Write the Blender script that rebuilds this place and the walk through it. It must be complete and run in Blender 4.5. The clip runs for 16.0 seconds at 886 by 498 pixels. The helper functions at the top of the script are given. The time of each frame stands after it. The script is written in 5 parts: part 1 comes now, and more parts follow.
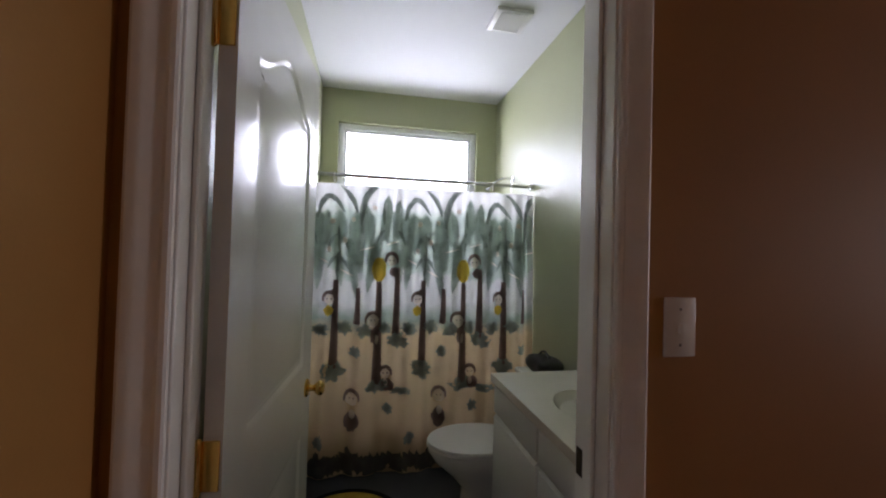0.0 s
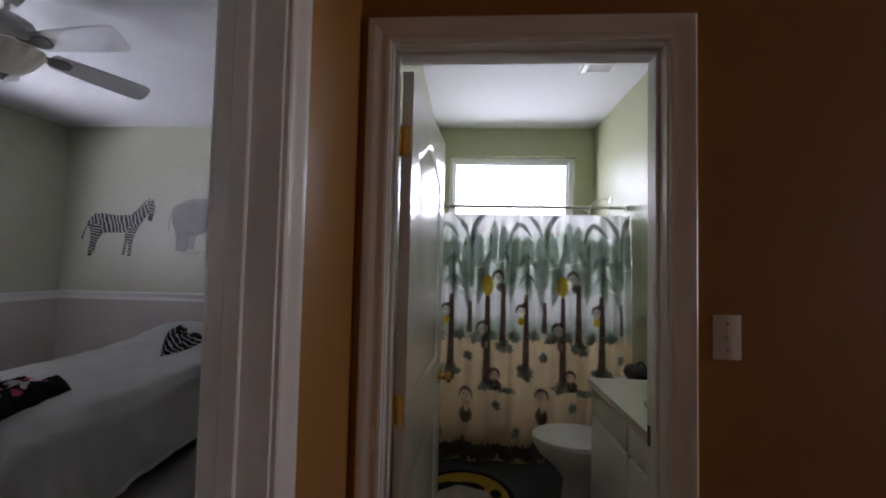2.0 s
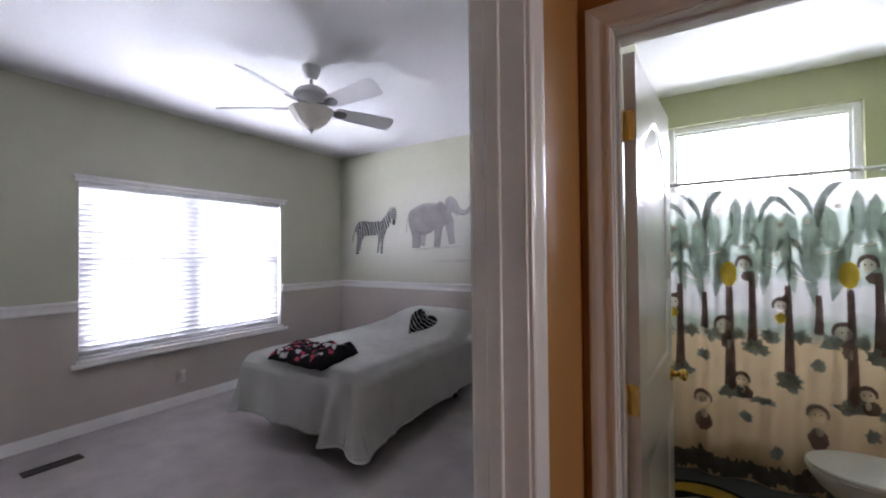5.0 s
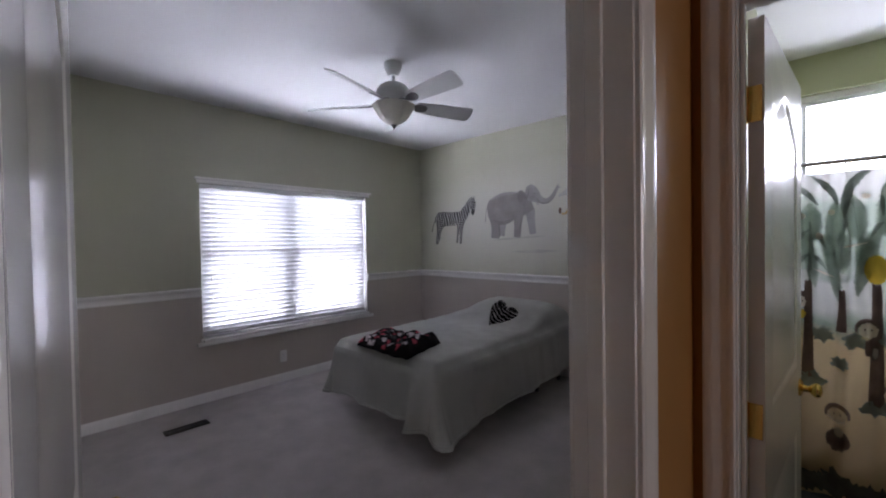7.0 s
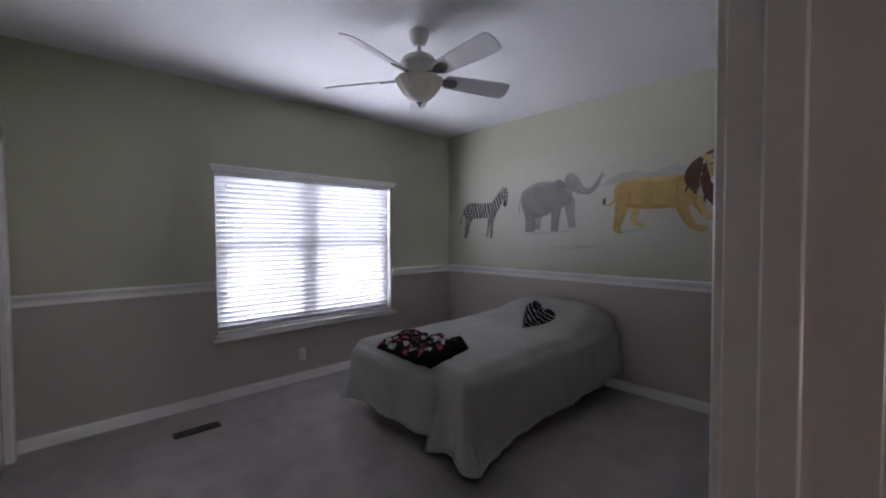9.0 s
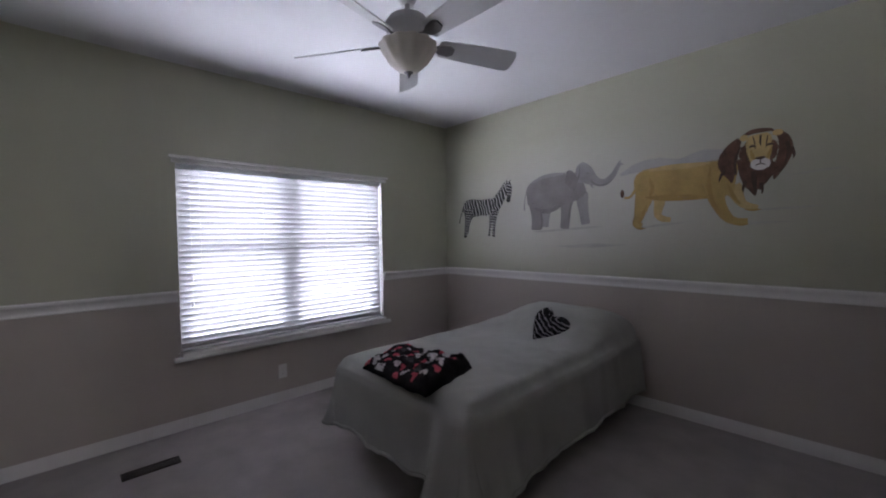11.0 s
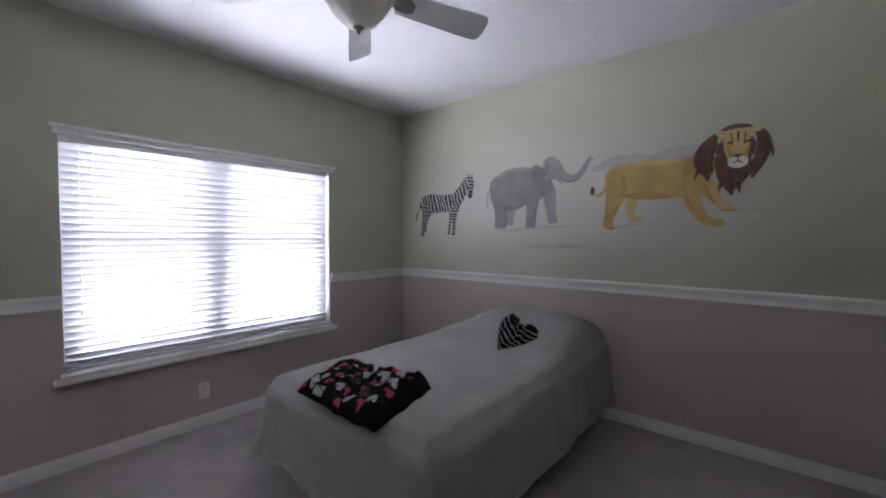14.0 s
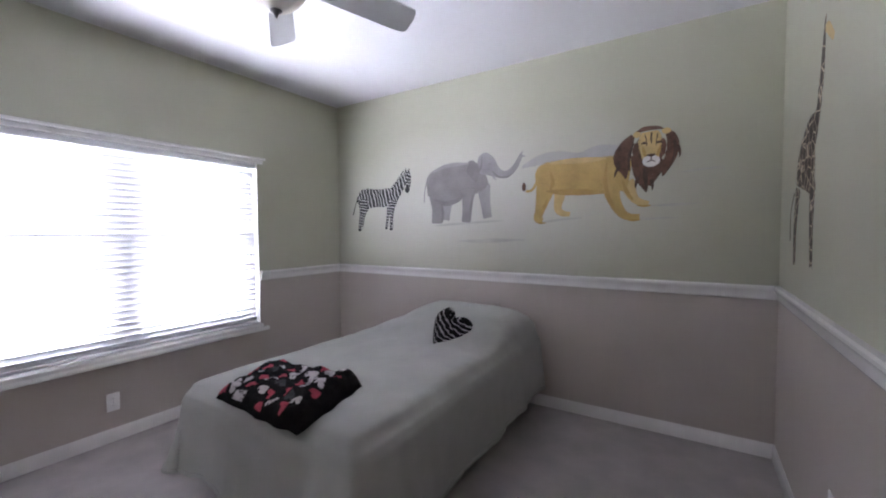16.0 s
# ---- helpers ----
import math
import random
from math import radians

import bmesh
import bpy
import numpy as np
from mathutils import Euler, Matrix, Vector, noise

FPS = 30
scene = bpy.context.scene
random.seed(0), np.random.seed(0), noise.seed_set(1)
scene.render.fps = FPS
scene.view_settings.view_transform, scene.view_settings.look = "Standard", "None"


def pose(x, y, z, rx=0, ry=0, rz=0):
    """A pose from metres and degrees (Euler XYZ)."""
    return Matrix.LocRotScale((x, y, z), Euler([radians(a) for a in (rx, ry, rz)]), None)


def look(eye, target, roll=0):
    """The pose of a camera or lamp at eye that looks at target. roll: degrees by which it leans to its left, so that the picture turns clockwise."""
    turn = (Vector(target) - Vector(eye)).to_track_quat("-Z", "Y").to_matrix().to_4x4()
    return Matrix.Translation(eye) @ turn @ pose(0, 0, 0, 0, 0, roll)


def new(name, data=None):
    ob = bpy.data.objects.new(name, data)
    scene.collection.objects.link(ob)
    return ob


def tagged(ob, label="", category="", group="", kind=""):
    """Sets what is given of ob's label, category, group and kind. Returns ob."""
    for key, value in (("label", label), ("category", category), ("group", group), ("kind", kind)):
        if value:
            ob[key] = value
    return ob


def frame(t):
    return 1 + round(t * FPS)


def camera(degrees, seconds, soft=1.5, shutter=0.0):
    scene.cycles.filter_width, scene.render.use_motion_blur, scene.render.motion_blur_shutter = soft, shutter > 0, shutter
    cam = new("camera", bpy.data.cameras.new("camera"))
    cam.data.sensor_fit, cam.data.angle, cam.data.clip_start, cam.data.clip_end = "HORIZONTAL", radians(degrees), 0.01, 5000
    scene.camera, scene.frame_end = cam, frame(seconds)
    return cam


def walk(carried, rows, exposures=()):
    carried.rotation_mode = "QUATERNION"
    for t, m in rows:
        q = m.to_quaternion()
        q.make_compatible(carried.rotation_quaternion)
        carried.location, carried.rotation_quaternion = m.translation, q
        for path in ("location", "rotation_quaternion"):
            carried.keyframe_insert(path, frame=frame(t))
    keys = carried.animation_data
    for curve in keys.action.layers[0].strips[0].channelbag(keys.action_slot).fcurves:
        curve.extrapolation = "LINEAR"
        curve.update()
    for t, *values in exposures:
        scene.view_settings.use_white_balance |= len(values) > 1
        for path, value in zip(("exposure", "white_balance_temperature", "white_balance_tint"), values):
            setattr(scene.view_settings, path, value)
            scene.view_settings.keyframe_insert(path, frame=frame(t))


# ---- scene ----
cam = camera(96.4, 16.0, soft=2.0)
METRES, EYE, TILT, LEAN, TURN = 2.1, 1.4, 0.0, 0.0, -11.4
PATH = [
    (0, (-1.074, -0.408, 1.343), (-0.693, 1.555, 1.381), 1.6),
    (0.5, (-1.057, -0.545, 1.355), (-0.802, 1.439, 1.398), 1.2),
    (1, (-1.078, -0.654, 1.361), (-0.909, 1.338, 1.407), 1.2),
    (1.5, (-1.126, -0.775, 1.374), (-1.085, 1.222, 1.465), 1.7),
    (2, (-1.147, -0.825, 1.39), (-1.267, 1.17, 1.471), 1.3),
    (2.5, (-1.126, -0.859, 1.399), (-1.455, 1.111, 1.499), 1.5),
    (3, (-1.115, -0.884, 1.401), (-1.63, 1.047, 1.48), 0.5),
    (3.5, (-1.131, -0.889, 1.4), (-1.812, 0.991, 1.465), 0.1),
    (4, (-1.15, -0.904, 1.393), (-1.976, 0.917, 1.439), -0.3),
    (4.5, (-1.173, -0.923, 1.39), (-2.126, 0.835, 1.438), -0.2),
    (5, (-1.195, -0.928, 1.391), (-2.25, 0.771, 1.417), -0.6),
    (7.5, (-1.273, -0.917, 1.433), (-2.684, 0.5, 1.392), -0.8),
    (8, (-1.369, -0.832, 1.399), (-2.813, 0.551, 1.354), -0.5),
    (8.5, (-1.438, -0.757, 1.413), (-2.895, 0.613, 1.371), 0.1),
    (9, (-1.481, -0.684, 1.427), (-2.941, 0.681, 1.363), -0.3),
    (11.5, (-1.862, -0.297, 1.402), (-3.32, 1.07, 1.348), -1.3),
    (12, (-1.903, -0.225, 1.395), (-3.41, 1.088, 1.349), -0.7),
    (12.5, (-1.965, -0.166, 1.39), (-3.417, 1.208, 1.313), -0.7),
    (13, (-2.036, -0.138, 1.407), (-3.432, 1.292, 1.349), -0.1),
    (13.5, (-2.071, -0.122, 1.403), (-3.405, 1.368, 1.35), -0.6),
    (14, (-2.076, -0.119, 1.388), (-3.365, 1.409, 1.33), -0.1),
    (14.5, (-2.063, -0.109, 1.396), (-3.294, 1.466, 1.322), -0.0),
    (15, (-2.054, -0.092, 1.393), (-3.237, 1.518, 1.305), -0.4),
    (15.5, (-2.043, -0.082, 1.393), (-3.173, 1.566, 1.305), -0.5),
    (16, (-2.018, -0.063, 1.386), (-3.088, 1.625, 1.302), -0.4),
]
BED_W, BATH_W, HALL_W = 1120.0, 43.0, 31.0   # watts of the two window lamps and of the added hall lamp
walk(cam, [(t, look(eye, target, roll)) for t, eye, target, roll in PATH], [(0.0, 0.38, 6350, 22), (0.5, 0.10, 6350, 22), (2.0, 0.04, 6350, 22), (2.5, -0.10, 6350, 22), (3.5, -0.24, 6350, 22), (4.0, 0.36, 6350, 22), (4.5, 0.80, 6350, 22), (5.0, 1.03, 6350, 22), (7.5, 0.10, 6350, 22), (9.0, 0.02, 6350, 22), (12.5, -0.05, 6350, 22), (14.0, 0.48, 6350, 22), (16.0, 1.22, 6350, 22)])


# ---- light ----
world = bpy.data.worlds.new("world")
scene.world = world
world.use_nodes = True
sky = world.node_tree.nodes.new("ShaderNodeTexSky")
sky.sky_type, sky.sun_disc = "NISHITA", False
sky.sun_elevation, sky.sun_rotation = radians(52), radians(140)
back = world.node_tree.nodes["Background"]
world.node_tree.links.new(sky.outputs["Color"], back.inputs["Color"])
back.inputs["Strength"].default_value = 0.12


def lamp(name, kind, m, power, color=(1, 1, 1), size=(1, 1), spread=180):
    data = bpy.data.lights.new(name, kind)
    data.energy, data.color = power, color
    if kind == "AREA":
        data.shape, data.size, data.size_y, data.spread = "RECTANGLE", size[0], size[1], radians(spread)
    if kind == "SUN":
        data.angle = radians(4)
    ob = new(name, data)
    ob.matrix_world = m
    return ob


# sun from the south-east: it enters neither window
lamp("sun", "SUN", look((8, -9, 14), (0, 0, 0)), 2.5, (1, 0.95, 0.88))
# daylight of the two windows, standing outside their glass, and a fill lamp added at the unseen far end of the hall
lamp("bedroom_daylight", "AREA", look((-6.20, 1.12, 1.58), (0, 1.12, 1.40)), BED_W, (0.84, 0.90, 1.0), (4.2, 2.8), 150)
lamp("bath_daylight", "AREA", look((-0.73, 3.32, 2.12), (-0.73, 0, 0.9)), BATH_W, (0.84, 0.90, 1.0), (1.3, 0.75))
lamp("hall_daylight", "AREA", look((4.70, -0.09, 1.5), (-1.5, -0.09, 1.5)), HALL_W, (1.0, 0.97, 0.95), (0.6, 1.6))


# ---- materials ----
def surf(name, col, rough=0.5, metal=0.0, vary=0.08, scale=2.5, grain=80.0, bump=0.1, depth=0.002, spec=0.5, glow=0.0, coat=0.0):
    """A painted, woven or metal surface with broad tone changes and a fine relief. glow: the share that is translucent."""
    m = bpy.data.materials.new(name)
    m.use_nodes = True
    nodes, links = m.node_tree.nodes, m.node_tree.links
    p = nodes["Principled BSDF"]
    p.inputs["Roughness"].default_value, p.inputs["Metallic"].default_value = rough, metal
    p.inputs["Specular IOR Level"].default_value, p.inputs["Coat Weight"].default_value = spec, coat
    co = nodes.new("ShaderNodeTexCoord")
    broad, fine = nodes.new("ShaderNodeTexNoise"), nodes.new("ShaderNodeTexNoise")
    broad.inputs["Scale"].default_value, broad.inputs["Detail"].default_value = scale, 5
    fine.inputs["Scale"].default_value, fine.inputs["Detail"].default_value = grain, 3
    links.new(co.outputs["Object"], broad.inputs["Vector"])
    links.new(co.outputs["Object"], fine.inputs["Vector"])
    add = nodes.new("ShaderNodeMath")
    add.operation = "MULTIPLY_ADD"
    links.new(fine.outputs["Fac"], add.inputs[0])
    add.inputs[1].default_value = 0.35
    links.new(broad.outputs["Fac"], add.inputs[2])
    ramp = nodes.new("ShaderNodeMapRange")
    ramp.inputs["From Min"].default_value, ramp.inputs["From Max"].default_value = 0.35, 1.0
    ramp.inputs["To Min"].default_value, ramp.inputs["To Max"].default_value = 1 - vary, 1 + vary
    links.new(add.outputs[0], ramp.inputs["Value"])
    mul = nodes.new("ShaderNodeVectorMath")
    mul.operation = "SCALE"
    mul.inputs[0].default_value = col
    links.new(ramp.outputs[0], mul.inputs["Scale"])
    links.new(mul.outputs[0], p.inputs["Base Color"])
    b = nodes.new("ShaderNodeBump")
    b.inputs["Strength"].default_value, b.inputs["Distance"].default_value = bump, depth
    links.new(fine.outputs["Fac"], b.inputs["Height"])
    links.new(b.outputs[0], p.inputs["Normal"])
    if glow:
        t, mix = nodes.new("ShaderNodeBsdfTranslucent"), nodes.new("ShaderNodeMixShader")
        links.new(mul.outputs[0], t.inputs["Color"])
        mix.inputs["Fac"].default_value = glow
        links.new(p.outputs[0], mix.inputs[1])
        links.new(t.outputs[0], mix.inputs[2])
        links.new(mix.outputs[0], nodes["Material Output"].inputs["Surface"])
    return m


def node_of(m, kind):
    return next(n for n in m.node_tree.nodes if n.bl_idname == kind)


def tint(m, fac_socket, col):
    """Lays the colour col over the base colour of m, by the given factor."""
    nodes, links = m.node_tree.nodes, m.node_tree.links
    p = nodes["Principled BSDF"]
    old = p.inputs["Base Color"].links[0].from_socket
    mix = nodes.new("ShaderNodeMix")
    mix.data_type = "RGBA"
    links.new(fac_socket, mix.inputs["Factor"])
    links.new(old, mix.inputs["A"])
    mix.inputs["B"].default_value = (*col, 1)
    for link in list(m.node_tree.links):
        if link.from_socket == old and link.to_socket != mix.inputs["A"]:
            links.new(mix.outputs["Result"], link.to_socket)


GREEN, TAUPE = (0.485, 0.488, 0.378), (0.492, 0.442, 0.398)
paint_green = surf("sage_green_wall_paint", GREEN, 0.55, vary=0.05, scale=1.3, grain=160, bump=0.10)
paint_taupe = surf("taupe_wall_paint", TAUPE, 0.55, vary=0.05, scale=1.3, grain=160, bump=0.10)
paint_mural = surf("sage_green_wall_paint_with_haze", GREEN, 0.55, vary=0.05, scale=1.3, grain=160, bump=0.10)
paint_orange = surf("burnt_orange_wall_paint", (0.36, 0.170, 0.040), 0.58, vary=0.08, scale=1.6, grain=160, bump=0.10)
paint_bath = surf("olive_green_bathroom_paint", (0.37, 0.385, 0.235), 0.42, vary=0.05, scale=1.6, grain=160, bump=0.08)
ceiling_paint = surf("white_ceiling_paint", (0.69, 0.69, 0.70), 0.8, vary=0.03, scale=1.2, grain=220, bump=0.15)
trim_white = surf("white_semi_gloss_trim", (0.82, 0.81, 0.79), 0.24, vary=0.04, scale=6, grain=90, bump=0.03, coat=0.2)
door_white = surf("white_door_paint", (0.78, 0.77, 0.74), 0.21, vary=0.03, scale=5, grain=90, bump=0.025, coat=0.2)
siding = surf("outer_siding", (0.5, 0.48, 0.44), 0.7)
carpet = surf("beige_cut_pile_carpet", (0.47, 0.435, 0.425), 0.95, vary=0.16, scale=5, grain=420, bump=0.9, depth=0.006, spec=0.1)
vinyl = surf("blue_grey_bathroom_vinyl", (0.062, 0.066, 0.074), 0.5, vary=0.15, scale=9, grain=90, bump=0.06)
brass = surf("polished_brass", (0.83, 0.55, 0.16), 0.24, 1.0, vary=0.08, scale=20, bump=0.03)
chrome = surf("chrome", (0.72, 0.73, 0.75), 0.15, 1.0, vary=0.04, bump=0.02)
dark_metal = surf("dark_brown_metal", (0.035, 0.028, 0.024), 0.45, 0.3, vary=0.2, scale=20)
black_plastic = surf("black_plastic", (0.015, 0.015, 0.016), 0.4, vary=0.2)
white_plastic = surf("white_plastic", (0.74, 0.73, 0.71), 0.3, vary=0.03, bump=0.02)
vinyl_frame = surf("white_vinyl_window_frame", (0.78, 0.79, 0.80), 0.35, vary=0.03, bump=0.02)
slat_white = surf("white_blind_slat", (0.62, 0.62, 0.63), 0.42, vary=0.02, scale=3, grain=40, bump=0.02, glow=0.03)
sheet_grey = surf("grey_green_bedspread_cotton", (0.425, 0.43, 0.405), 0.9, vary=0.08, scale=5, grain=600, bump=0.35, depth=0.002, spec=0.15)
ticking = surf("off_white_mattress_ticking", (0.45, 0.44, 0.42), 0.9, vary=0.1)
fan_white = surf("white_fan_enamel", (0.62, 0.62, 0.62), 0.35, vary=0.05, bump=0.03)
fan_iron = surf("grey_blade_bracket_metal", (0.20, 0.19, 0.19), 0.4, 0.4, vary=0.1)
bowl_glass = surf("frosted_alabaster_glass", (0.74, 0.71, 0.65), 0.35, vary=0.10, scale=9, grain=30, bump=0.02, glow=0.45)
porcelain = surf("white_porcelain", (0.80, 0.80, 0.78), 0.12, vary=0.02, bump=0.01, coat=0.4)
marble = surf("cream_cultured_marble", (0.74, 0.70, 0.62), 0.18, vary=0.05, scale=7, bump=0.02, coat=0.3)
cabinet_white = surf("off_white_thermofoil_cabinet", (0.66, 0.65, 0.61), 0.35, vary=0.03, bump=0.03)
fleece = surf("black_plush_fleece", (0.016, 0.013, 0.015), 0.95, vary=0.4, scale=25, grain=420, bump=0.9, depth=0.006, spec=0.1)
heart_pink = surf("coral_pink_fleece_print", (0.44, 0.075, 0.105), 0.95, vary=0.25, scale=30, grain=420, bump=0.9, depth=0.005, spec=0.1)
heart_white = surf("white_fleece_print", (0.52, 0.48, 0.49), 0.95, vary=0.2, scale=30, grain=420, bump=0.9, depth=0.005, spec=0.1)
heart_grey = surf("charcoal_fleece_print", (0.06, 0.06, 0.065), 0.95, vary=0.3, scale=30, grain=420, bump=0.9, depth=0.005, spec=0.1)
mat_yellow = surf("yellow_bath_mat_pile", (0.48, 0.31, 0.045), 0.95, vary=0.15, scale=20, grain=300, bump=0.8, depth=0.006, spec=0.1)
mat_cream = surf("cream_bath_mat_pile", (0.46, 0.40, 0.34), 0.95, vary=0.15, scale=20, grain=300, bump=0.8, depth=0.006, spec=0.1)
mat_black = surf("black_bath_mat_pile", (0.02, 0.02, 0.02), 0.95, vary=0.3, grain=300, bump=0.8, depth=0.006, spec=0.1)

# printed curtain cloth: white above, sand-coloured below
curtain_cloth = surf("printed_curtain_cloth", (0.57, 0.57, 0.56), 0.7, vary=0.05, scale=6, grain=500, bump=0.1, glow=0.55)
def banded(m, z0, z1, col, rough_edge=0.12, scale=5):
    nodes, links = m.node_tree.nodes, m.node_tree.links
    sep, n = nodes.new("ShaderNodeSeparateXYZ"), nodes.new("ShaderNodeTexNoise")
    n.inputs["Scale"].default_value = scale
    links.new(node_of(m, "ShaderNodeTexCoord").outputs["Object"], sep.inputs[0])
    links.new(node_of(m, "ShaderNodeTexCoord").outputs["Object"], n.inputs["Vector"])
    add = nodes.new("ShaderNodeMath")
    add.operation = "MULTIPLY_ADD"
    links.new(n.outputs["Fac"], add.inputs[0])
    add.inputs[1].default_value = rough_edge
    links.new(sep.outputs["Z"], add.inputs[2])
    r = nodes.new("ShaderNodeMapRange")
    r.inputs["From Min"].default_value, r.inputs["From Max"].default_value = z0, z1
    links.new(add.outputs[0], r.inputs["Value"])
    tint(m, r.outputs[0], col)
banded(curtain_cloth, 1.76, 1.68, (0.40, 0.46, 0.41), 0.18, 9)
banded(curtain_cloth, 1.46, 1.40, (0.57, 0.57, 0.56), 0.42, 7)
banded(curtain_cloth, 0.98, 0.84, (0.62, 0.47, 0.30))
banded(curtain_cloth, 0.52, 0.24, (0.46, 0.30, 0.20))
banded(curtain_cloth, 1.12, 1.02, (0.30, 0.36, 0.30), 0.16, 9)
banded(curtain_cloth, 1.02, 0.92, (0.62, 0.47, 0.30), 0.16, 7)
print_trunk = surf("dark_brown_print", (0.19, 0.128, 0.115), 0.7, vary=0.3, scale=12, grain=200, bump=0.05, glow=0.32)
print_leaf = surf("grey_green_leaf_print", (0.36, 0.415, 0.365), 0.7, vary=0.3, scale=14, grain=200, bump=0.05, glow=0.55)
print_leaf_dark = surf("dark_green_leaf_print", (0.245, 0.28, 0.255), 0.7, vary=0.3, scale=14, grain=200, bump=0.05, glow=0.48)
print_plant = surf("dark_blue_green_plant_print", (0.11, 0.105, 0.10), 0.7, vary=0.4, scale=14, grain=200, bump=0.05, glow=0.2)
print_yellow = surf("yellow_print", (0.70, 0.48, 0.06), 0.7, vary=0.1, scale=12, bump=0.05, glow=0.45)
print_pale = surf("pale_cream_print", (0.82, 0.74, 0.66), 0.7, vary=0.08, scale=12, bump=0.05, glow=0.6)

# mural paints, flat on the wall
mural_grey = surf("grey_mural_paint", (0.27, 0.255, 0.245), 0.6, vary=0.22, scale=7, grain=60, bump=0.08)
mural_grey_light = surf("light_grey_mural_paint", (0.33, 0.315, 0.31), 0.6, vary=0.2, scale=9, grain=60, bump=0.08)
mural_ochre = surf("ochre_mural_paint", (0.53, 0.365, 0.13), 0.6, vary=0.22, scale=7, grain=60, bump=0.08)
mural_ochre_light = surf("light_ochre_mural_paint", (0.61, 0.45, 0.20), 0.6, vary=0.2, scale=12, grain=60, bump=0.08)
mural_dusk = surf("dark_grey_mural_paint", (0.225, 0.21, 0.205), 0.6, vary=0.25, scale=9, grain=60, bump=0.08)
mural_umber = surf("umber_mural_paint", (0.46, 0.30, 0.10), 0.6, vary=0.25, scale=9, grain=60, bump=0.08)
mural_brown = surf("dark_brown_mural_paint", (0.075, 0.042, 0.03), 0.6, vary=0.5, scale=14, grain=60, bump=0.08)
mural_mane = surf("red_brown_mural_paint", (0.13, 0.065, 0.042), 0.6, vary=0.6, scale=18, grain=60, bump=0.08)
mural_white = surf("white_mural_paint", (0.78, 0.76, 0.74), 0.6, vary=0.1, scale=12, grain=60, bump=0.08)
mural_black = surf("black_mural_paint", (0.02, 0.02, 0.022), 0.6, vary=0.2, scale=12, grain=60, bump=0.08)
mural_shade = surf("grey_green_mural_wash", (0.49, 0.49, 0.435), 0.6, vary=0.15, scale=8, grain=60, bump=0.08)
mural_hill = surf("grey_mural_wash", (0.455, 0.455, 0.435), 0.6, vary=0.10, scale=8, grain=60, bump=0.08)


def patterned(m, col, kind, scale, cut, stretch=(1, 1, 1), turn=0.0, distort=3.0):
    """Lays stripes ('wave') or spots ('cells') of the colour col over the base colour."""
    nodes, links = m.node_tree.nodes, m.node_tree.links
    place = nodes.new("ShaderNodeMapping")
    place.inputs["Scale"].default_value, place.inputs["Rotation"].default_value[1] = stretch, turn
    links.new(node_of(m, "ShaderNodeTexCoord").outputs["Object"], place.inputs["Vector"])
    if kind == "wave":
        n = nodes.new("ShaderNodeTexWave")
        n.inputs["Scale"].default_value, n.inputs["Distortion"].default_value = scale, distort
        n.inputs["Detail"].default_value, n.inputs["Detail Scale"].default_value = 2.0, 1.3
        out = n.outputs["Fac"]
    else:
        n = nodes.new("ShaderNodeTexVoronoi")
        n.feature = "DISTANCE_TO_EDGE"
        n.inputs["Scale"].default_value = scale
        out = n.outputs["Distance"]
    links.new(place.outputs[0], n.inputs["Vector"])
    r = nodes.new("ShaderNodeMapRange")
    r.inputs["From Min"].default_value, r.inputs["From Max"].default_value = cut - 0.05 * (kind == "wave") - 0.01, cut + 0.05 * (kind == "wave") + 0.01
    links.new(out, r.inputs["Value"])
    tint(m, r.outputs[0], col)
    return m


mural_stripes = patterned(surf("striped_mural_paint", (0.60, 0.59, 0.56), 0.6, vary=0.08, bump=0.08), (0.02, 0.02, 0.022), "wave", 8.0, 0.20, turn=0.25, distort=5.0)
mural_leg_stripes = patterned(surf("banded_mural_paint", (0.60, 0.59, 0.56), 0.6, vary=0.08, bump=0.08), (0.02, 0.02, 0.022), "wave", 11.0, 0.18, turn=1.35, distort=4.0)
mural_spots = patterned(surf("spotted_mural_paint", (0.52, 0.43, 0.31), 0.6, vary=0.1, bump=0.08), (0.045, 0.026, 0.018), "cells", 17, 0.045)
plush_stripes = patterned(surf("zebra_stripe_plush", (0.43, 0.41, 0.41), 0.95, vary=0.1, scale=20, grain=420, bump=0.9, depth=0.005, spec=0.1), (0.012, 0.011, 0.012), "wave", 11, 0.16, turn=0.9, distort=6.0)



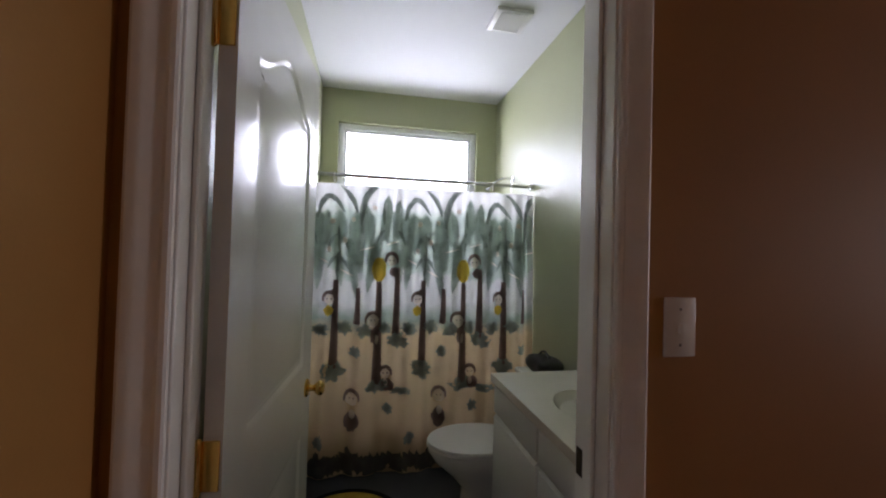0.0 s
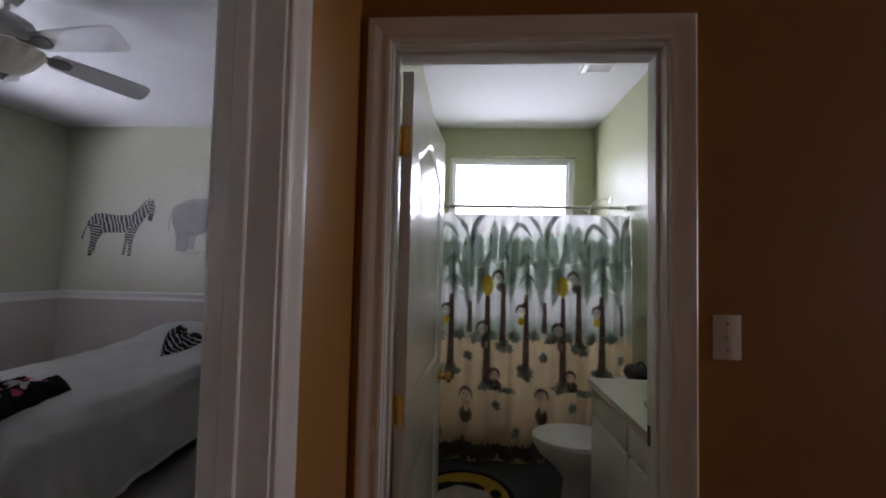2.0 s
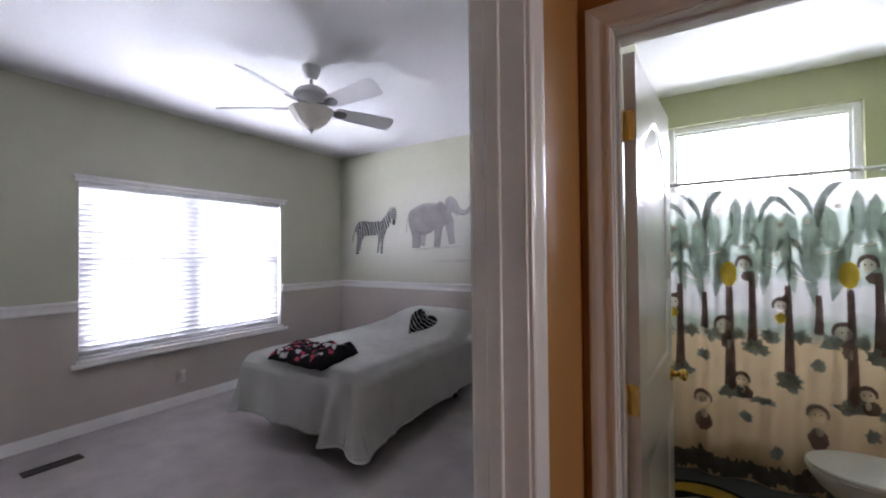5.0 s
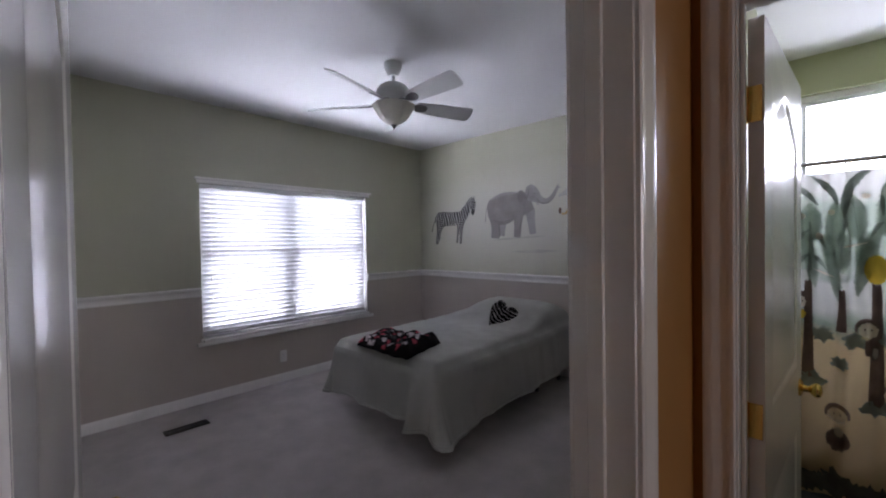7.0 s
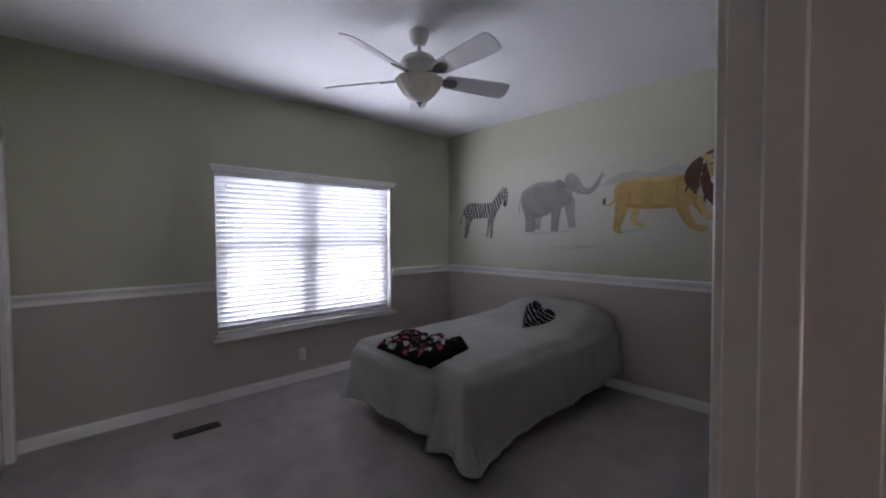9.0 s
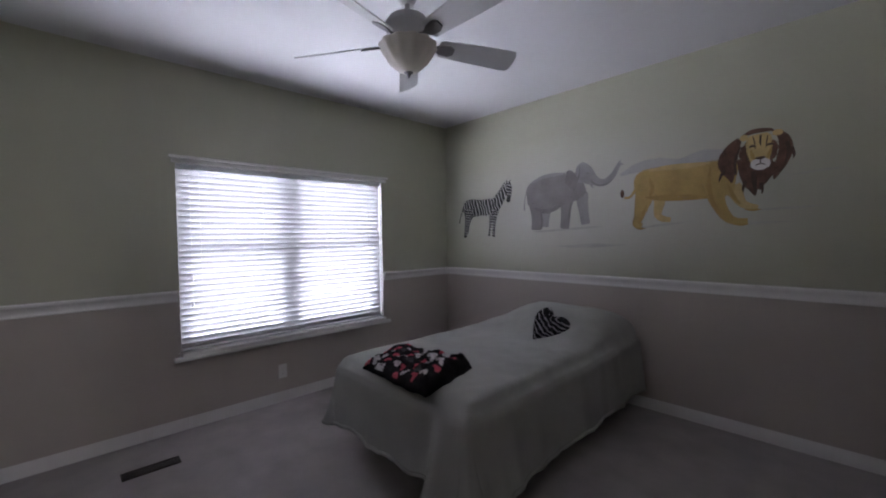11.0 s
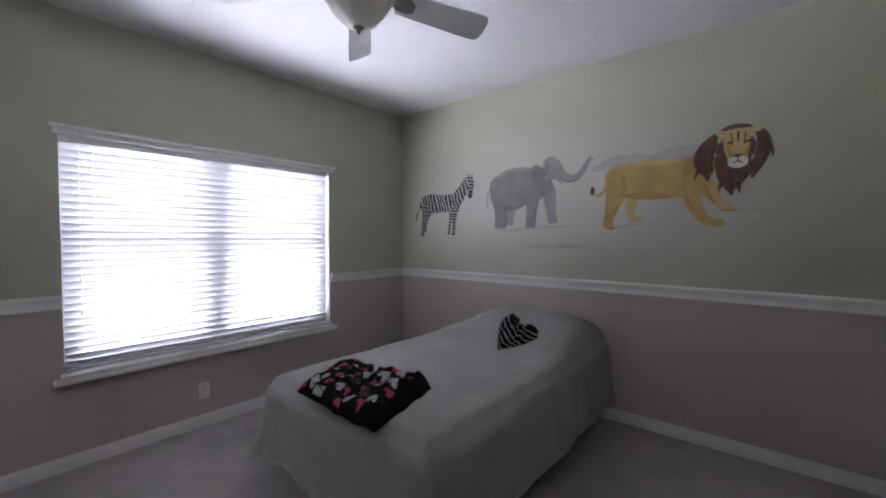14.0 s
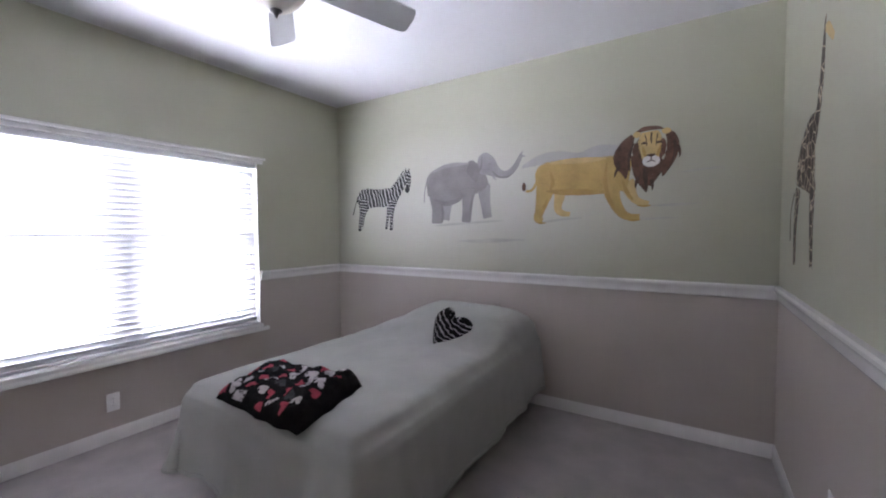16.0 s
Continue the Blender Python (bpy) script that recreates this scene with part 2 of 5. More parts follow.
def feathered(m, ragged=1.5, scale=150):
    """Breaks brushed or printed colour up into dabs towards the edge of its stroke."""
    nodes, links = m.node_tree.nodes, m.node_tree.links
    out = nodes["Material Output"].inputs["Surface"]
    full = out.links[0].from_socket
    edge, n = nodes.new("ShaderNodeAttribute"), nodes.new("ShaderNodeTexNoise")
    edge.attribute_name = "edge"
    n.inputs["Scale"].default_value, n.inputs["Detail"].default_value = scale, 3.0
    links.new(node_of(m, "ShaderNodeTexCoord").outputs["Object"], n.inputs["Vector"])
    add = nodes.new("ShaderNodeMath")
    add.operation = "MULTIPLY_ADD"
    links.new(n.outputs["Fac"], add.inputs[0])
    add.inputs[1].default_value = ragged
    links.new(edge.outputs["Fac"], add.inputs[2])
    r = nodes.new("ShaderNodeMapRange")
    r.inputs["From Min"].default_value, r.inputs["From Max"].default_value = 0.5 * ragged + 0.42, 0.5 * ragged + 0.50
    links.new(add.outputs[0], r.inputs["Value"])
    clear, mix = nodes.new("ShaderNodeBsdfTransparent"), nodes.new("ShaderNodeMixShader")
    links.new(r.outputs[0], mix.inputs["Fac"])
    links.new(clear.outputs[0], mix.inputs[1])
    links.new(full, mix.inputs[2])
    links.new(mix.outputs[0], out)


for m_ in (mural_grey, mural_grey_light, mural_ochre, mural_ochre_light, mural_white):
    feathered(m_)
for m_ in (mural_dusk, mural_umber, mural_shade, mural_hill):
    feathered(m_, 2.8, 130)
for m_ in (mural_brown, mural_mane, mural_black, mural_stripes, mural_leg_stripes):
    feathered(m_, 1.2, 200)
feathered(mural_spots, 2.2, 200)
for m_ in (print_trunk, print_plant, print_yellow, print_pale):
    feathered(m_, 1.3, 160)
for m_ in (print_leaf, print_leaf_dark):
    feathered(m_, 2.6, 60)
for m_ in (heart_pink, heart_white, heart_grey):
    feathered(m_, 2.6, 120)


# pale haze of the mural: a broad soft-edged wash across the middle of the wall, painted paler and wider to stand in for
# missing daylight there
nodes_, links_ = paint_mural.node_tree.nodes, paint_mural.node_tree.links
place_ = nodes_.new("ShaderNodeMapping")
place_.inputs["Location"].default_value, place_.inputs["Scale"].default_value = (3.6 / 1.95, -2.988, -1.66 / 0.72), (1 / 1.95, 1, 1 / 0.72)
grad_ = nodes_.new("ShaderNodeTexGradient")
grad_.gradient_type = "SPHERICAL"
links_.new(node_of(paint_mural, "ShaderNodeTexCoord").outputs["Object"], place_.inputs["Vector"])
links_.new(place_.outputs[0], grad_.inputs["Vector"])
soft_ = nodes_.new("ShaderNodeMapRange")
soft_.inputs["From Max"].default_value, soft_.inputs["To Max"].default_value = 0.70, 0.78
links_.new(grad_.outputs["Fac"], soft_.inputs["Value"])
tint(paint_mural, soft_.outputs[0], (0.64, 0.635, 0.575))

glass = bpy.data.materials.new("window_glass")
glass.use_nodes = True
g_ = glass.node_tree.nodes["Principled BSDF"]
g_.inputs["Transmission Weight"].default_value, g_.inputs["Roughness"].default_value, g_.inputs["IOR"].default_value = 1.0, 0.0, 1.45


# ---- builders ----
BASE = {}


def link_mesh(name, bm, mats):
    bmesh.ops.recalc_face_normals(bm, faces=bm.faces[:])
    me = bpy.data.meshes.new(name)
    bm.to_mesh(me)
    bm.free()
    for m in mats if isinstance(mats, (list, tuple)) else [mats]:
        me.materials.append(m)
    return me


def smooth(me, angle=40):
    me.shade_smooth()
    me.set_sharp_from_angle(angle=radians(angle))
    return me


def thing(name, at, label, category, group="", kind=""):
    ob = tagged(new(name), label, category, group, kind)
    ob.location = at
    BASE[ob] = Matrix.Translation(at)
    return ob


def part(name, bm, material, parent, label="", soft=40):
    """Links a bmesh, or a mesh made before, as one mesh under a thing or a part."""
    me = bm if isinstance(bm, bpy.types.Mesh) else smooth(link_mesh(name, bm, material), soft)
    ob = tagged(new(name, me), label)
    ob.parent = parent
    ob.matrix_parent_inverse = BASE.get(parent, Matrix()).inverted()
    return ob


def single(name, bm, material, label="", category="", group="", kind="", soft=40):
    return tagged(new(name, smooth(link_mesh(name, bm, material), soft)), label, category, group, kind)


def box(bm, x0, x1, y0, y1, z0, z1, r=0.0, seg=2, m=None):
    made = bmesh.ops.create_cube(bm, size=1)["verts"]
    for v in made:
        v.co = Vector(((x0 + x1) / 2 + v.co.x * (x1 - x0), (y0 + y1) / 2 + v.co.y * (y1 - y0), (z0 + z1) / 2 + v.co.z * (z1 - z0)))
    if r:
        edges = list({e for v in made for e in v.link_edges})
        out = bmesh.ops.bevel(bm, geom=edges, offset=r, segments=seg, profile=0.5, affect="EDGES")
        made = list({v for f in out["faces"] for v in f.verts} | {v for v in made if v.is_valid})
    if m is not None:
        bmesh.ops.transform(bm, matrix=m, verts=made)
    return bm


def boxed(*a, **k):
    return box(bmesh.new(), *a, **k)


def lathe(profile, seg=32, at=(0, 0, 0), m=None):
    """Turns (radius, height) pairs about the z axis."""
    bm = bmesh.new()
    rings = []
    for r, z in profile:
        if r < 1e-5:
            rings.append([bm.verts.new((0, 0, z))] * seg)
        else:
            rings.append([bm.verts.new((r * math.cos(2 * math.pi * i / seg), r * math.sin(2 * math.pi * i / seg), z)) for i in range(seg)])
    for a, b in zip(rings, rings[1:]):
        for i in range(seg):
            j = (i + 1) % seg
            loop = []
            for v in (a[i], a[j], b[j], b[i]):
                if v not in loop:
                    loop.append(v)
            if len(loop) > 2:
                bm.faces.new(loop)
    bmesh.ops.transform(bm, matrix=Matrix.Translation(at) @ (m or Matrix()), verts=bm.verts[:])
    return bm


def tube(bm, points, r, seg=10):
    rings = []
    pts = [Vector(p) for p in points]
    for i, p in enumerate(pts):
        d = (pts[min(i + 1, len(pts) - 1)] - pts[max(i - 1, 0)]).normalized()
        q = d.to_track_quat("Z", "Y")
        rings.append([bm.verts.new(p + q @ Vector((r * math.cos(2 * math.pi * k / seg), r * math.sin(2 * math.pi * k / seg), 0))) for k in range(seg)])
    for a, b in zip(rings, rings[1:]):
        for k in range(seg):
            bm.faces.new((a[k], a[(k + 1) % seg], b[(k + 1) % seg], b[k]))
    bm.faces.new(rings[0][::-1])
    bm.faces.new(rings[-1])
    return bm


def loft(rings, cap=True):
    """Skins rings of points, each a list of the same length."""
    bm = bmesh.new()
    made = [[bm.verts.new(p) for p in ring] for ring in rings]
    n = len(made[0])
    for a, b in zip(made, made[1:]):
        for k in range(n):
            bm.faces.new((a[k], a[(k + 1) % n], b[(k + 1) % n], b[k]))
    if cap:
        bm.faces.new(made[0][::-1])
        bm.faces.new(made[-1])
    return bm


def prism(profile, mapf, starts, ends):
    """A moulding: the profile's points p go from mapf(start(p), p) to mapf(end(p), p)."""
    return loft([[mapf(starts(p), p) for p in profile], [mapf(ends(p), p) for p in profile]])


def wall(name, axis, a0, a1, u0, u1, z0, z1, holes, mats, pick, us=(), zs=(), label=""):
    """A wall with thickness a0..a1 along its axis and openings (u0, u1, z0, z1) that go through it. pick(side, u, z): material."""
    bm = bmesh.new()
    cu = sorted({u0, u1, *us, *[h[0] for h in holes], *[h[1] for h in holes]})
    cz = sorted({z0, z1, *zs, *[h[2] for h in holes], *[h[3] for h in holes]})
    cu, cz = [u for u in cu if u0 <= u <= u1], [z for z in cz if z0 <= z <= z1]
    at = (lambda a, u, z: (a, u, z)) if axis == "x" else (lambda a, u, z: (u, a, z))

    def solid(i, k):
        if not (0 <= i < len(cu) - 1 and 0 <= k < len(cz) - 1):
            return False
        u, z = (cu[i] + cu[i + 1]) / 2, (cz[k] + cz[k + 1]) / 2
        return not any(h[0] < u < h[1] and h[2] < z < h[3] for h in holes)

    def quad(points, side, u, z):
        bm.faces.new([bm.verts.new(p) for p in points]).material_index = pick(side, u, z)

    for i in range(len(cu) - 1):
        for k in range(len(cz) - 1):
            if not solid(i, k):
                continue
            p, q, b, t = cu[i], cu[i + 1], cz[k], cz[k + 1]
            u, z = (p + q) / 2, (b + t) / 2
            quad([at(a0, p, b), at(a0, q, b), at(a0, q, t), at(a0, p, t)], "lo", u, z)
            quad([at(a1, p, b), at(a1, q, b), at(a1, q, t), at(a1, p, t)], "hi", u, z)
            for di, dk, s, e in ((-1, 0, (p, b), (p, t)), (1, 0, (q, b), (q, t)), (0, -1, (p, b), (q, b)), (0, 1, (p, t), (q, t))):
                if not solid(i + di, k + dk):
                    quad([at(a0, *s), at(a0, *e), at(a1, *e), at(a1, *s)], "cut", u, z)
    bmesh.ops.remove_doubles(bm, verts=bm.verts[:], dist=1e-5)
    return single(name, bm, mats, label, "wall", kind="structure")


CASING = ((0, 0), (0, 0.009), (0.004, 0.012), (0.012, 0.0125), (0.018, 0.010), (0.030, 0.011), (0.044, 0.0155), (0.054, 0.018), (0.064, 0.018), (0.069, 0.015), (0.070, 0))
RAIL = ((0, 0), (0.010, 0), (0.014, 0.008), (0.011, 0.020), (0.014, 0.040), (0.022, 0.057), (0.029, 0.063), (0.031, 0.077), (0.025, 0.086), (0, 0.086))
BOARD = ((0, 0), (0.013, 0), (0.013, 0.064), (0.010, 0.074), (0.006, 0.082), (0.005, 0.088), (0, 0.088))


def casing(parent, at, u0, u1, top):
    """Three mitred pieces of moulding round an opening. at(u, z, d): the place at d in front of the wall."""
    part("casing", prism(CASING, lambda z, p: at(u0 - p[0], z, p[1]), lambda p: 0.002, lambda p: top + p[0]), trim_white, parent, soft=25)
    part("casing", prism(CASING, lambda z, p: at(u1 + p[0], z, p[1]), lambda p: 0.002, lambda p: top + p[0]), trim_white, parent, soft=25)
    part("casing", prism(CASING, lambda u, p: at(u, top + p[0], p[1]), lambda p: u0 - p[0], lambda p: u1 + p[0]), trim_white, parent, soft=25)


def moulding(name, profile, at, u0, u1, z, label, material=None):
    """A straight chair rail or baseboard. at(u, z, d) as above."""
    return single(name, prism(profile, lambda u, p: at(u, z + p[1], p[0]), lambda p: u0, lambda p: u1), material or trim_white, label, "trim", kind="structure", soft=25)


def spline(points, n):
    """Points along a smooth curve through the given ones (any number of values each)."""
    p = np.array(points, float)
    p = np.vstack([2 * p[0] - p[1], p, 2 * p[-1] - p[-2]])
    out = []
    for i in range(1, len(p) - 2):
        for t in np.linspace(0, 1, n, endpoint=False):
            a, b, c, d = p[i - 1:i + 3]
            out.append(0.5 * (2 * b + (c - a) * t + (2 * a - 5 * b + 4 * c - d) * t * t + (3 * b - a - 3 * c + d) * t ** 3))
    out.append(p[-2])
    return np.array(out)


def stroke(bm, points, at, n=6, across=3):
    """A flat brush stroke through (u, z, width) points, laid on the surface at(u, z)."""
    edge = bm.verts.layers.float.get("edge") or bm.verts.layers.float.new("edge")
    c = spline(points, n)
    rows = []
    for i, (u, z, w) in enumerate(c):
        d = c[min(i + 1, len(c) - 1)][:2] - c[max(i - 1, 0)][:2]
        d = d / (np.hypot(*d) + 1e-9)
        w = max(w, 0.002)
        row = []
        for k in range(across + 1):
            s = (-0.5, -0.34, 0.0, 0.34, 0.5)[k] if across == 4 else k / across - 0.5
            v = bm.verts.new(at(u - d[1] * w * s, z + d[0] * w * s))
            v[edge] = float(0 < k < across and 0 < i < len(c) - 1)
            row.append(v)
        rows.append(row)
    for a, b in zip(rows, rows[1:]):
        for k in range(across):
            bm.faces.new((a[k], a[k + 1], b[k + 1], b[k]))
    return bm


def blot(bm, u, z, ru, rz, at, seg=20, jag=0.0, rings=2, shape=None):
    """A flat blot of paint, round or with an uneven edge, or of the given outline, laid on the surface at(u, z)."""
    outline = shape or [(math.cos(2 * math.pi * k / seg), math.sin(2 * math.pi * k / seg)) for k in range(seg)]
    grow = [1 + jag * (random.random() - 0.5) * 2 for _ in outline]
    edge = bm.verts.layers.float.get("edge") or bm.verts.layers.float.new("edge")
    mid = bm.verts.new(at(u, z))
    mid[edge] = 1.0
    old = None
    for r in range(1, rings + 1):
        f = 1.0 if r == rings else 0.8 * r / (rings - 1)
        ring = [bm.verts.new(at(u + ru * x * g * f, z + rz * y * g * f)) for (x, y), g in zip(outline, grow)]
        for v in ring:
            v[edge] = float(r < rings)
        for k in range(len(ring)):
            j = (k + 1) % len(ring)
            bm.faces.new((mid, ring[k], ring[j]) if old is None else (old[k], ring[k], ring[j], old[j]))
        old = ring
    return bm


HEART = [(0.0, 0.45), (0.2, 0.78), (0.5, 0.95), (0.82, 0.82), (0.98, 0.45), (0.85, 0.05), (0.5, -0.45), (0.2, -0.8), (0.0, -1.0),
         (-0.2, -0.8), (-0.5, -0.45), (-0.85, 0.05), (-0.98, 0.45), (-0.82, 0.82), (-0.5, 0.95), (-0.2, 0.78)]


# ---- structure ----
XW, XE, XH = -5.293, -1.586, -1.468          # window wall, bedroom face and hall face of the wall with the bedroom door
YN, YS = 2.988, -1.0                          # mural wall, closet wall
YB0, YB1, YB2, XB = 0.297, 0.415, 3.007, 0.051  # bathroom: hall face, inner south face, north face, east face
TOP, RAILZ = 2.732, 0.968
HX, HY = 4.45, -1.5                           # east and south ends of the hall

BD = (-1.371, -0.598, 2.030)                  # clear opening of the bathroom door: x, x, head
RD = (-0.938, -0.173, 2.030)                  # of the bedroom door: y, y, head
WIN = (0.212, 2.036, 0.575, 2.000)            # bedroom window: y, y, z, z
BWIN = (-1.332, -0.128, 1.78, 2.458)          # bathroom window: x, x, z, z
CL = (-5.15, -3.35, 2.03)                     # closet opening: x, x, head

two_tone = [paint_taupe, paint_green, paint_orange, paint_bath, siding, trim_white]


def bedroom_side(z):
    return 0 if z < RAILZ + 0.03 else 1


wall("wall_west", "x", XW - 0.16, XW, YS - 0.13, YN + 0.13, -0.15, TOP + 0.1, [WIN], two_tone,
     lambda s, u, z: 4 if s == "lo" else (bedroom_side(z) if s == "hi" else 5), zs=(RAILZ + 0.03,), label="sage green and taupe painted wall with a chair rail")
wall("wall_north", "y", YN, YN + 0.13, XW, XE, -0.15, TOP + 0.1, [], [paint_taupe, paint_mural, siding],
     lambda s, u, z: (bedroom_side(z) if s == "lo" else 2), zs=(RAILZ + 0.03,), label="sage green over taupe wall with a painted savanna mural")
wall("wall_south", "y", YS - 0.13, YS, XW, XE, -0.15, TOP + 0.1, [(CL[0] - 0.018, CL[1] + 0.018, -0.15, CL[2] + 0.018)], two_tone,
     lambda s, u, z: bedroom_side(z), zs=(RAILZ + 0.03,), label="sage green and taupe wall with a closet")
wall("wall_east", "x", XE, XH, HY, YB2 + 0.13, -0.15, TOP + 0.1, [(RD[0] - 0.018, RD[1] + 0.018, -0.15, RD[2] + 0.018)], two_tone,
     lambda s, u, z: (bedroom_side(z) if s == "lo" else (3 if u > YB0 + 0.05 else 2)), us=(YB0 + 0.05,), zs=(RAILZ + 0.03,), label="wall between bedroom, hall and bathroom")
wall("wall_bath_south", "y", YB0, YB1, XH, HX, -0.15, TOP + 0.1, [(BD[0] - 0.018, BD[1] + 0.018, -0.15, BD[2] + 0.018)], two_tone,
     lambda s, u, z: 2 if s == "lo" else 3, label="burnt orange hall wall with the bathroom doorway")
wall("wall_bath_north", "y", YB2, YB2 + 0.16, XH, XB, -0.15, TOP + 0.1, [BWIN], two_tone,
     lambda s, u, z: 4 if s == "hi" else 3, label="olive green bathroom wall with a high window")
wall("wall_bath_east", "x", XB, XB + 0.12, YB1, YB2 + 0.16, -0.15, TOP + 0.1, [], two_tone, lambda s, u, z: 3, label="olive green bathroom wall")
wall("wall_hall_south", "y", HY - 0.12, HY, XE, HX, -0.15, TOP + 0.1, [], two_tone, lambda s, u, z: 2, label="burnt orange hall wall")
# unseen end wall, opened only to let the added hall lamp shine in
wall("wall_hall_east", "x", HX, HX + 0.12, HY - 0.12, YB1, -0.15, TOP + 0.1, [(-0.40, 0.22, 0.7, 2.3)], two_tone, lambda s, u, z: 2, label="burnt orange hall wall with a window opening")

single("floor_bedroom", boxed(XW, XE, YS, YN, -0.15, 0.0), carpet, "beige cut-pile bedroom carpet", "floor", kind="structure")
single("floor_doorway", boxed(XE, XH, RD[0] - 0.018, RD[1] + 0.018, -0.15, -0.001), carpet, "beige carpet in the doorway", "floor", kind="structure")
single("floor_closet", boxed(CL[0] - 0.018, CL[1] + 0.018, YS - 0.75, YS, -0.15, -0.001), carpet, "beige carpet in the closet", "floor", kind="structure")
single("floor_hall", boxed(XH, HX, HY, YB0, -0.15, 0.0), carpet, "beige hall carpet", "floor", kind="structure")
single("floor_bathroom", boxed(XH, XB, YB0, YB2, -0.15, -0.02), vinyl, "blue-grey bathroom vinyl floor", "floor", kind="structure")
single("ceiling_bedroom", boxed(XW, XE, YS, YN, TOP, TOP + 0.1), ceiling_paint, "flat white painted ceiling", "ceiling", kind="structure")
single("ceiling_hall", boxed(XH, HX, HY, YB0, TOP, TOP + 0.1), ceiling_paint, "flat white painted ceiling", "ceiling", kind="structure")
single("ceiling_bathroom", boxed(XH, XB, YB1, YB2, TOP, TOP + 0.1), ceiling_paint, "flat white painted ceiling", "ceiling", kind="structure")
single("ground", boxed(-400, 400, -400, 400, -3.6, -3.3), surf("grass_ground", (0.06, 0.09, 0.035), 0.9, vary=0.3, scale=0.3, grain=8), "mown lawn around the house", "ground", kind="structure")

# wall surfaces as places: (u, z, distance from the wall)
on_west = lambda u, z, d: (XW + d, u, z)
on_north = lambda u, z, d: (u, YN - d, z)
on_south = lambda u, z, d: (u, YS + d, z)
on_east_room = lambda u, z, d: (XE - d, u, z)
on_east_hall = lambda u, z, d: (XH + d, u, z)
on_bath_hall = lambda u, z, d: (u, YB0 - d, z)
on_bath_in = lambda u, z, d: (u, YB1 + d, z)
on_bath_east = lambda u, z, d: (XB - d, u, z)

for name, profile, z, words in (("chair_rail", RAIL, RAILZ, "white moulded chair rail"), ("baseboard", BOARD, 0.0, "white moulded baseboard")):
    rail = name == "chair_rail"
    if rail:
        moulding(name, profile, on_west, YS, WIN[0] - 0.012, z, words)
        moulding(name, profile, on_west, WIN[1] + 0.012, YN, z, words)
    else:
        moulding(name, profile, on_west, YS, YN, z, words)
    moulding(name, profile, on_north, XW, XE, z, words)
    moulding(name, profile, on_east_room, RD[1] + 0.078, YN, z, words)
    moulding(name, profile, on_south, CL[1] + 0.078, XE, z, words)
moulding("baseboard", BOARD, on_east_hall, RD[1] + 0.078, YB0, 0.0, "white moulded baseboard")
moulding("baseboard", BOARD, on_east_hall, HY, RD[0] - 0.078, 0.0, "white moulded baseboard")
moulding("baseboard", BOARD, on_bath_hall, BD[1] + 0.078, HX, 0.0, "white moulded baseboard")
moulding("baseboard", BOARD, on_bath_east, 1.45, YB2, -0.02, "white moulded baseboard")


# ---- door frames ----
def door_frame(name, at_front, at_back, u0, u1, top, depth, stop_at, words):
    """Jambs, head and stops inside an opening, and casings on both faces. at_front(u, z, d): d is measured out of the front face."""
    f = thing(name, at_front((u0 + u1) / 2, 0, 0), words, "door frame", kind="structure")

    def block(ua, ub, za, zb, da, db, r=0.002):
        p, q = Vector(at_front(ua, za, -da)), Vector(at_front(ub, zb, -db))
        lo, hi = [min(a, b) for a, b in zip(p, q)], [max(a, b) for a, b in zip(p, q)]
        return boxed(lo[0], hi[0], lo[1], hi[1], lo[2], hi[2], r=r, seg=1)

    e = -0.001
    part("jamb", block(u0 - 0.017, u0, 0.001, top, e, depth - e), trim_white, f)
    part("jamb", block(u1, u1 + 0.017, 0.001, top, e, depth - e), trim_white, f)
    part("head_jamb", block(u0 - 0.017, u1 + 0.017, top, top + 0.017, e, depth - e), trim_white, f)
    part("stop", block(u0, u0 + 0.011, 0.002, top - 0.011, stop_at, stop_at + 0.034, 0.003), trim_white, f)
    part("stop", block(u1 - 0.011, u1, 0.002, top - 0.011, stop_at, stop_at + 0.034, 0.003), trim_white, f)
    part("head_stop", block(u0, u1, top - 0.011, top, stop_at, stop_at + 0.034, 0.003), trim_white, f)
    casing(f, at_front, u0 - 0.005, u1 + 0.005, top + 0.005)
    if at_back:
        casing(f, at_back, u0 - 0.005, u1 + 0.005, top + 0.005)
    return f


bath_frame = door_frame("door_frame_1", on_bath_hall, on_bath_in, *BD, YB1 - YB0, 0.040, "white moulded casing round the bathroom doorway")
room_frame = door_frame("door_frame_2", on_east_hall, on_east_room, *RD, XH - XE, 0.052, "white moulded casing round the bedroom doorway")
closet_frame = door_frame("door_frame_3", on_south, None, *CL, 0.13, 0.09, "white moulded casing round the closet")
# latch plate in the bathroom jamb
part("strike_plate", boxed(BD[1] - 0.0025, BD[1] + 0.001, YB0 + 0.085, YB0 + 0.112, 0.87, 0.93, r=0.0008, seg=1), dark_metal, bath_frame, "dark metal latch plate")


def offset(poly, d):
    """The outline moved inwards by d; poly runs anticlockwise."""
    out = []
    for i in range(len(poly)):
        a, b, c = Vector(poly[i - 1]), Vector(poly[i]), Vector(poly[(i + 1) % len(poly)])
        n1, n2 = (b - a).normalized(), (c - b).normalized()
        m = Vector((-n1.y - n2.y, n1.x + n2.x))
        m = m / max(m.length_squared, 1e-6) * 2
        out.append(tuple(b + m * d))
    return out


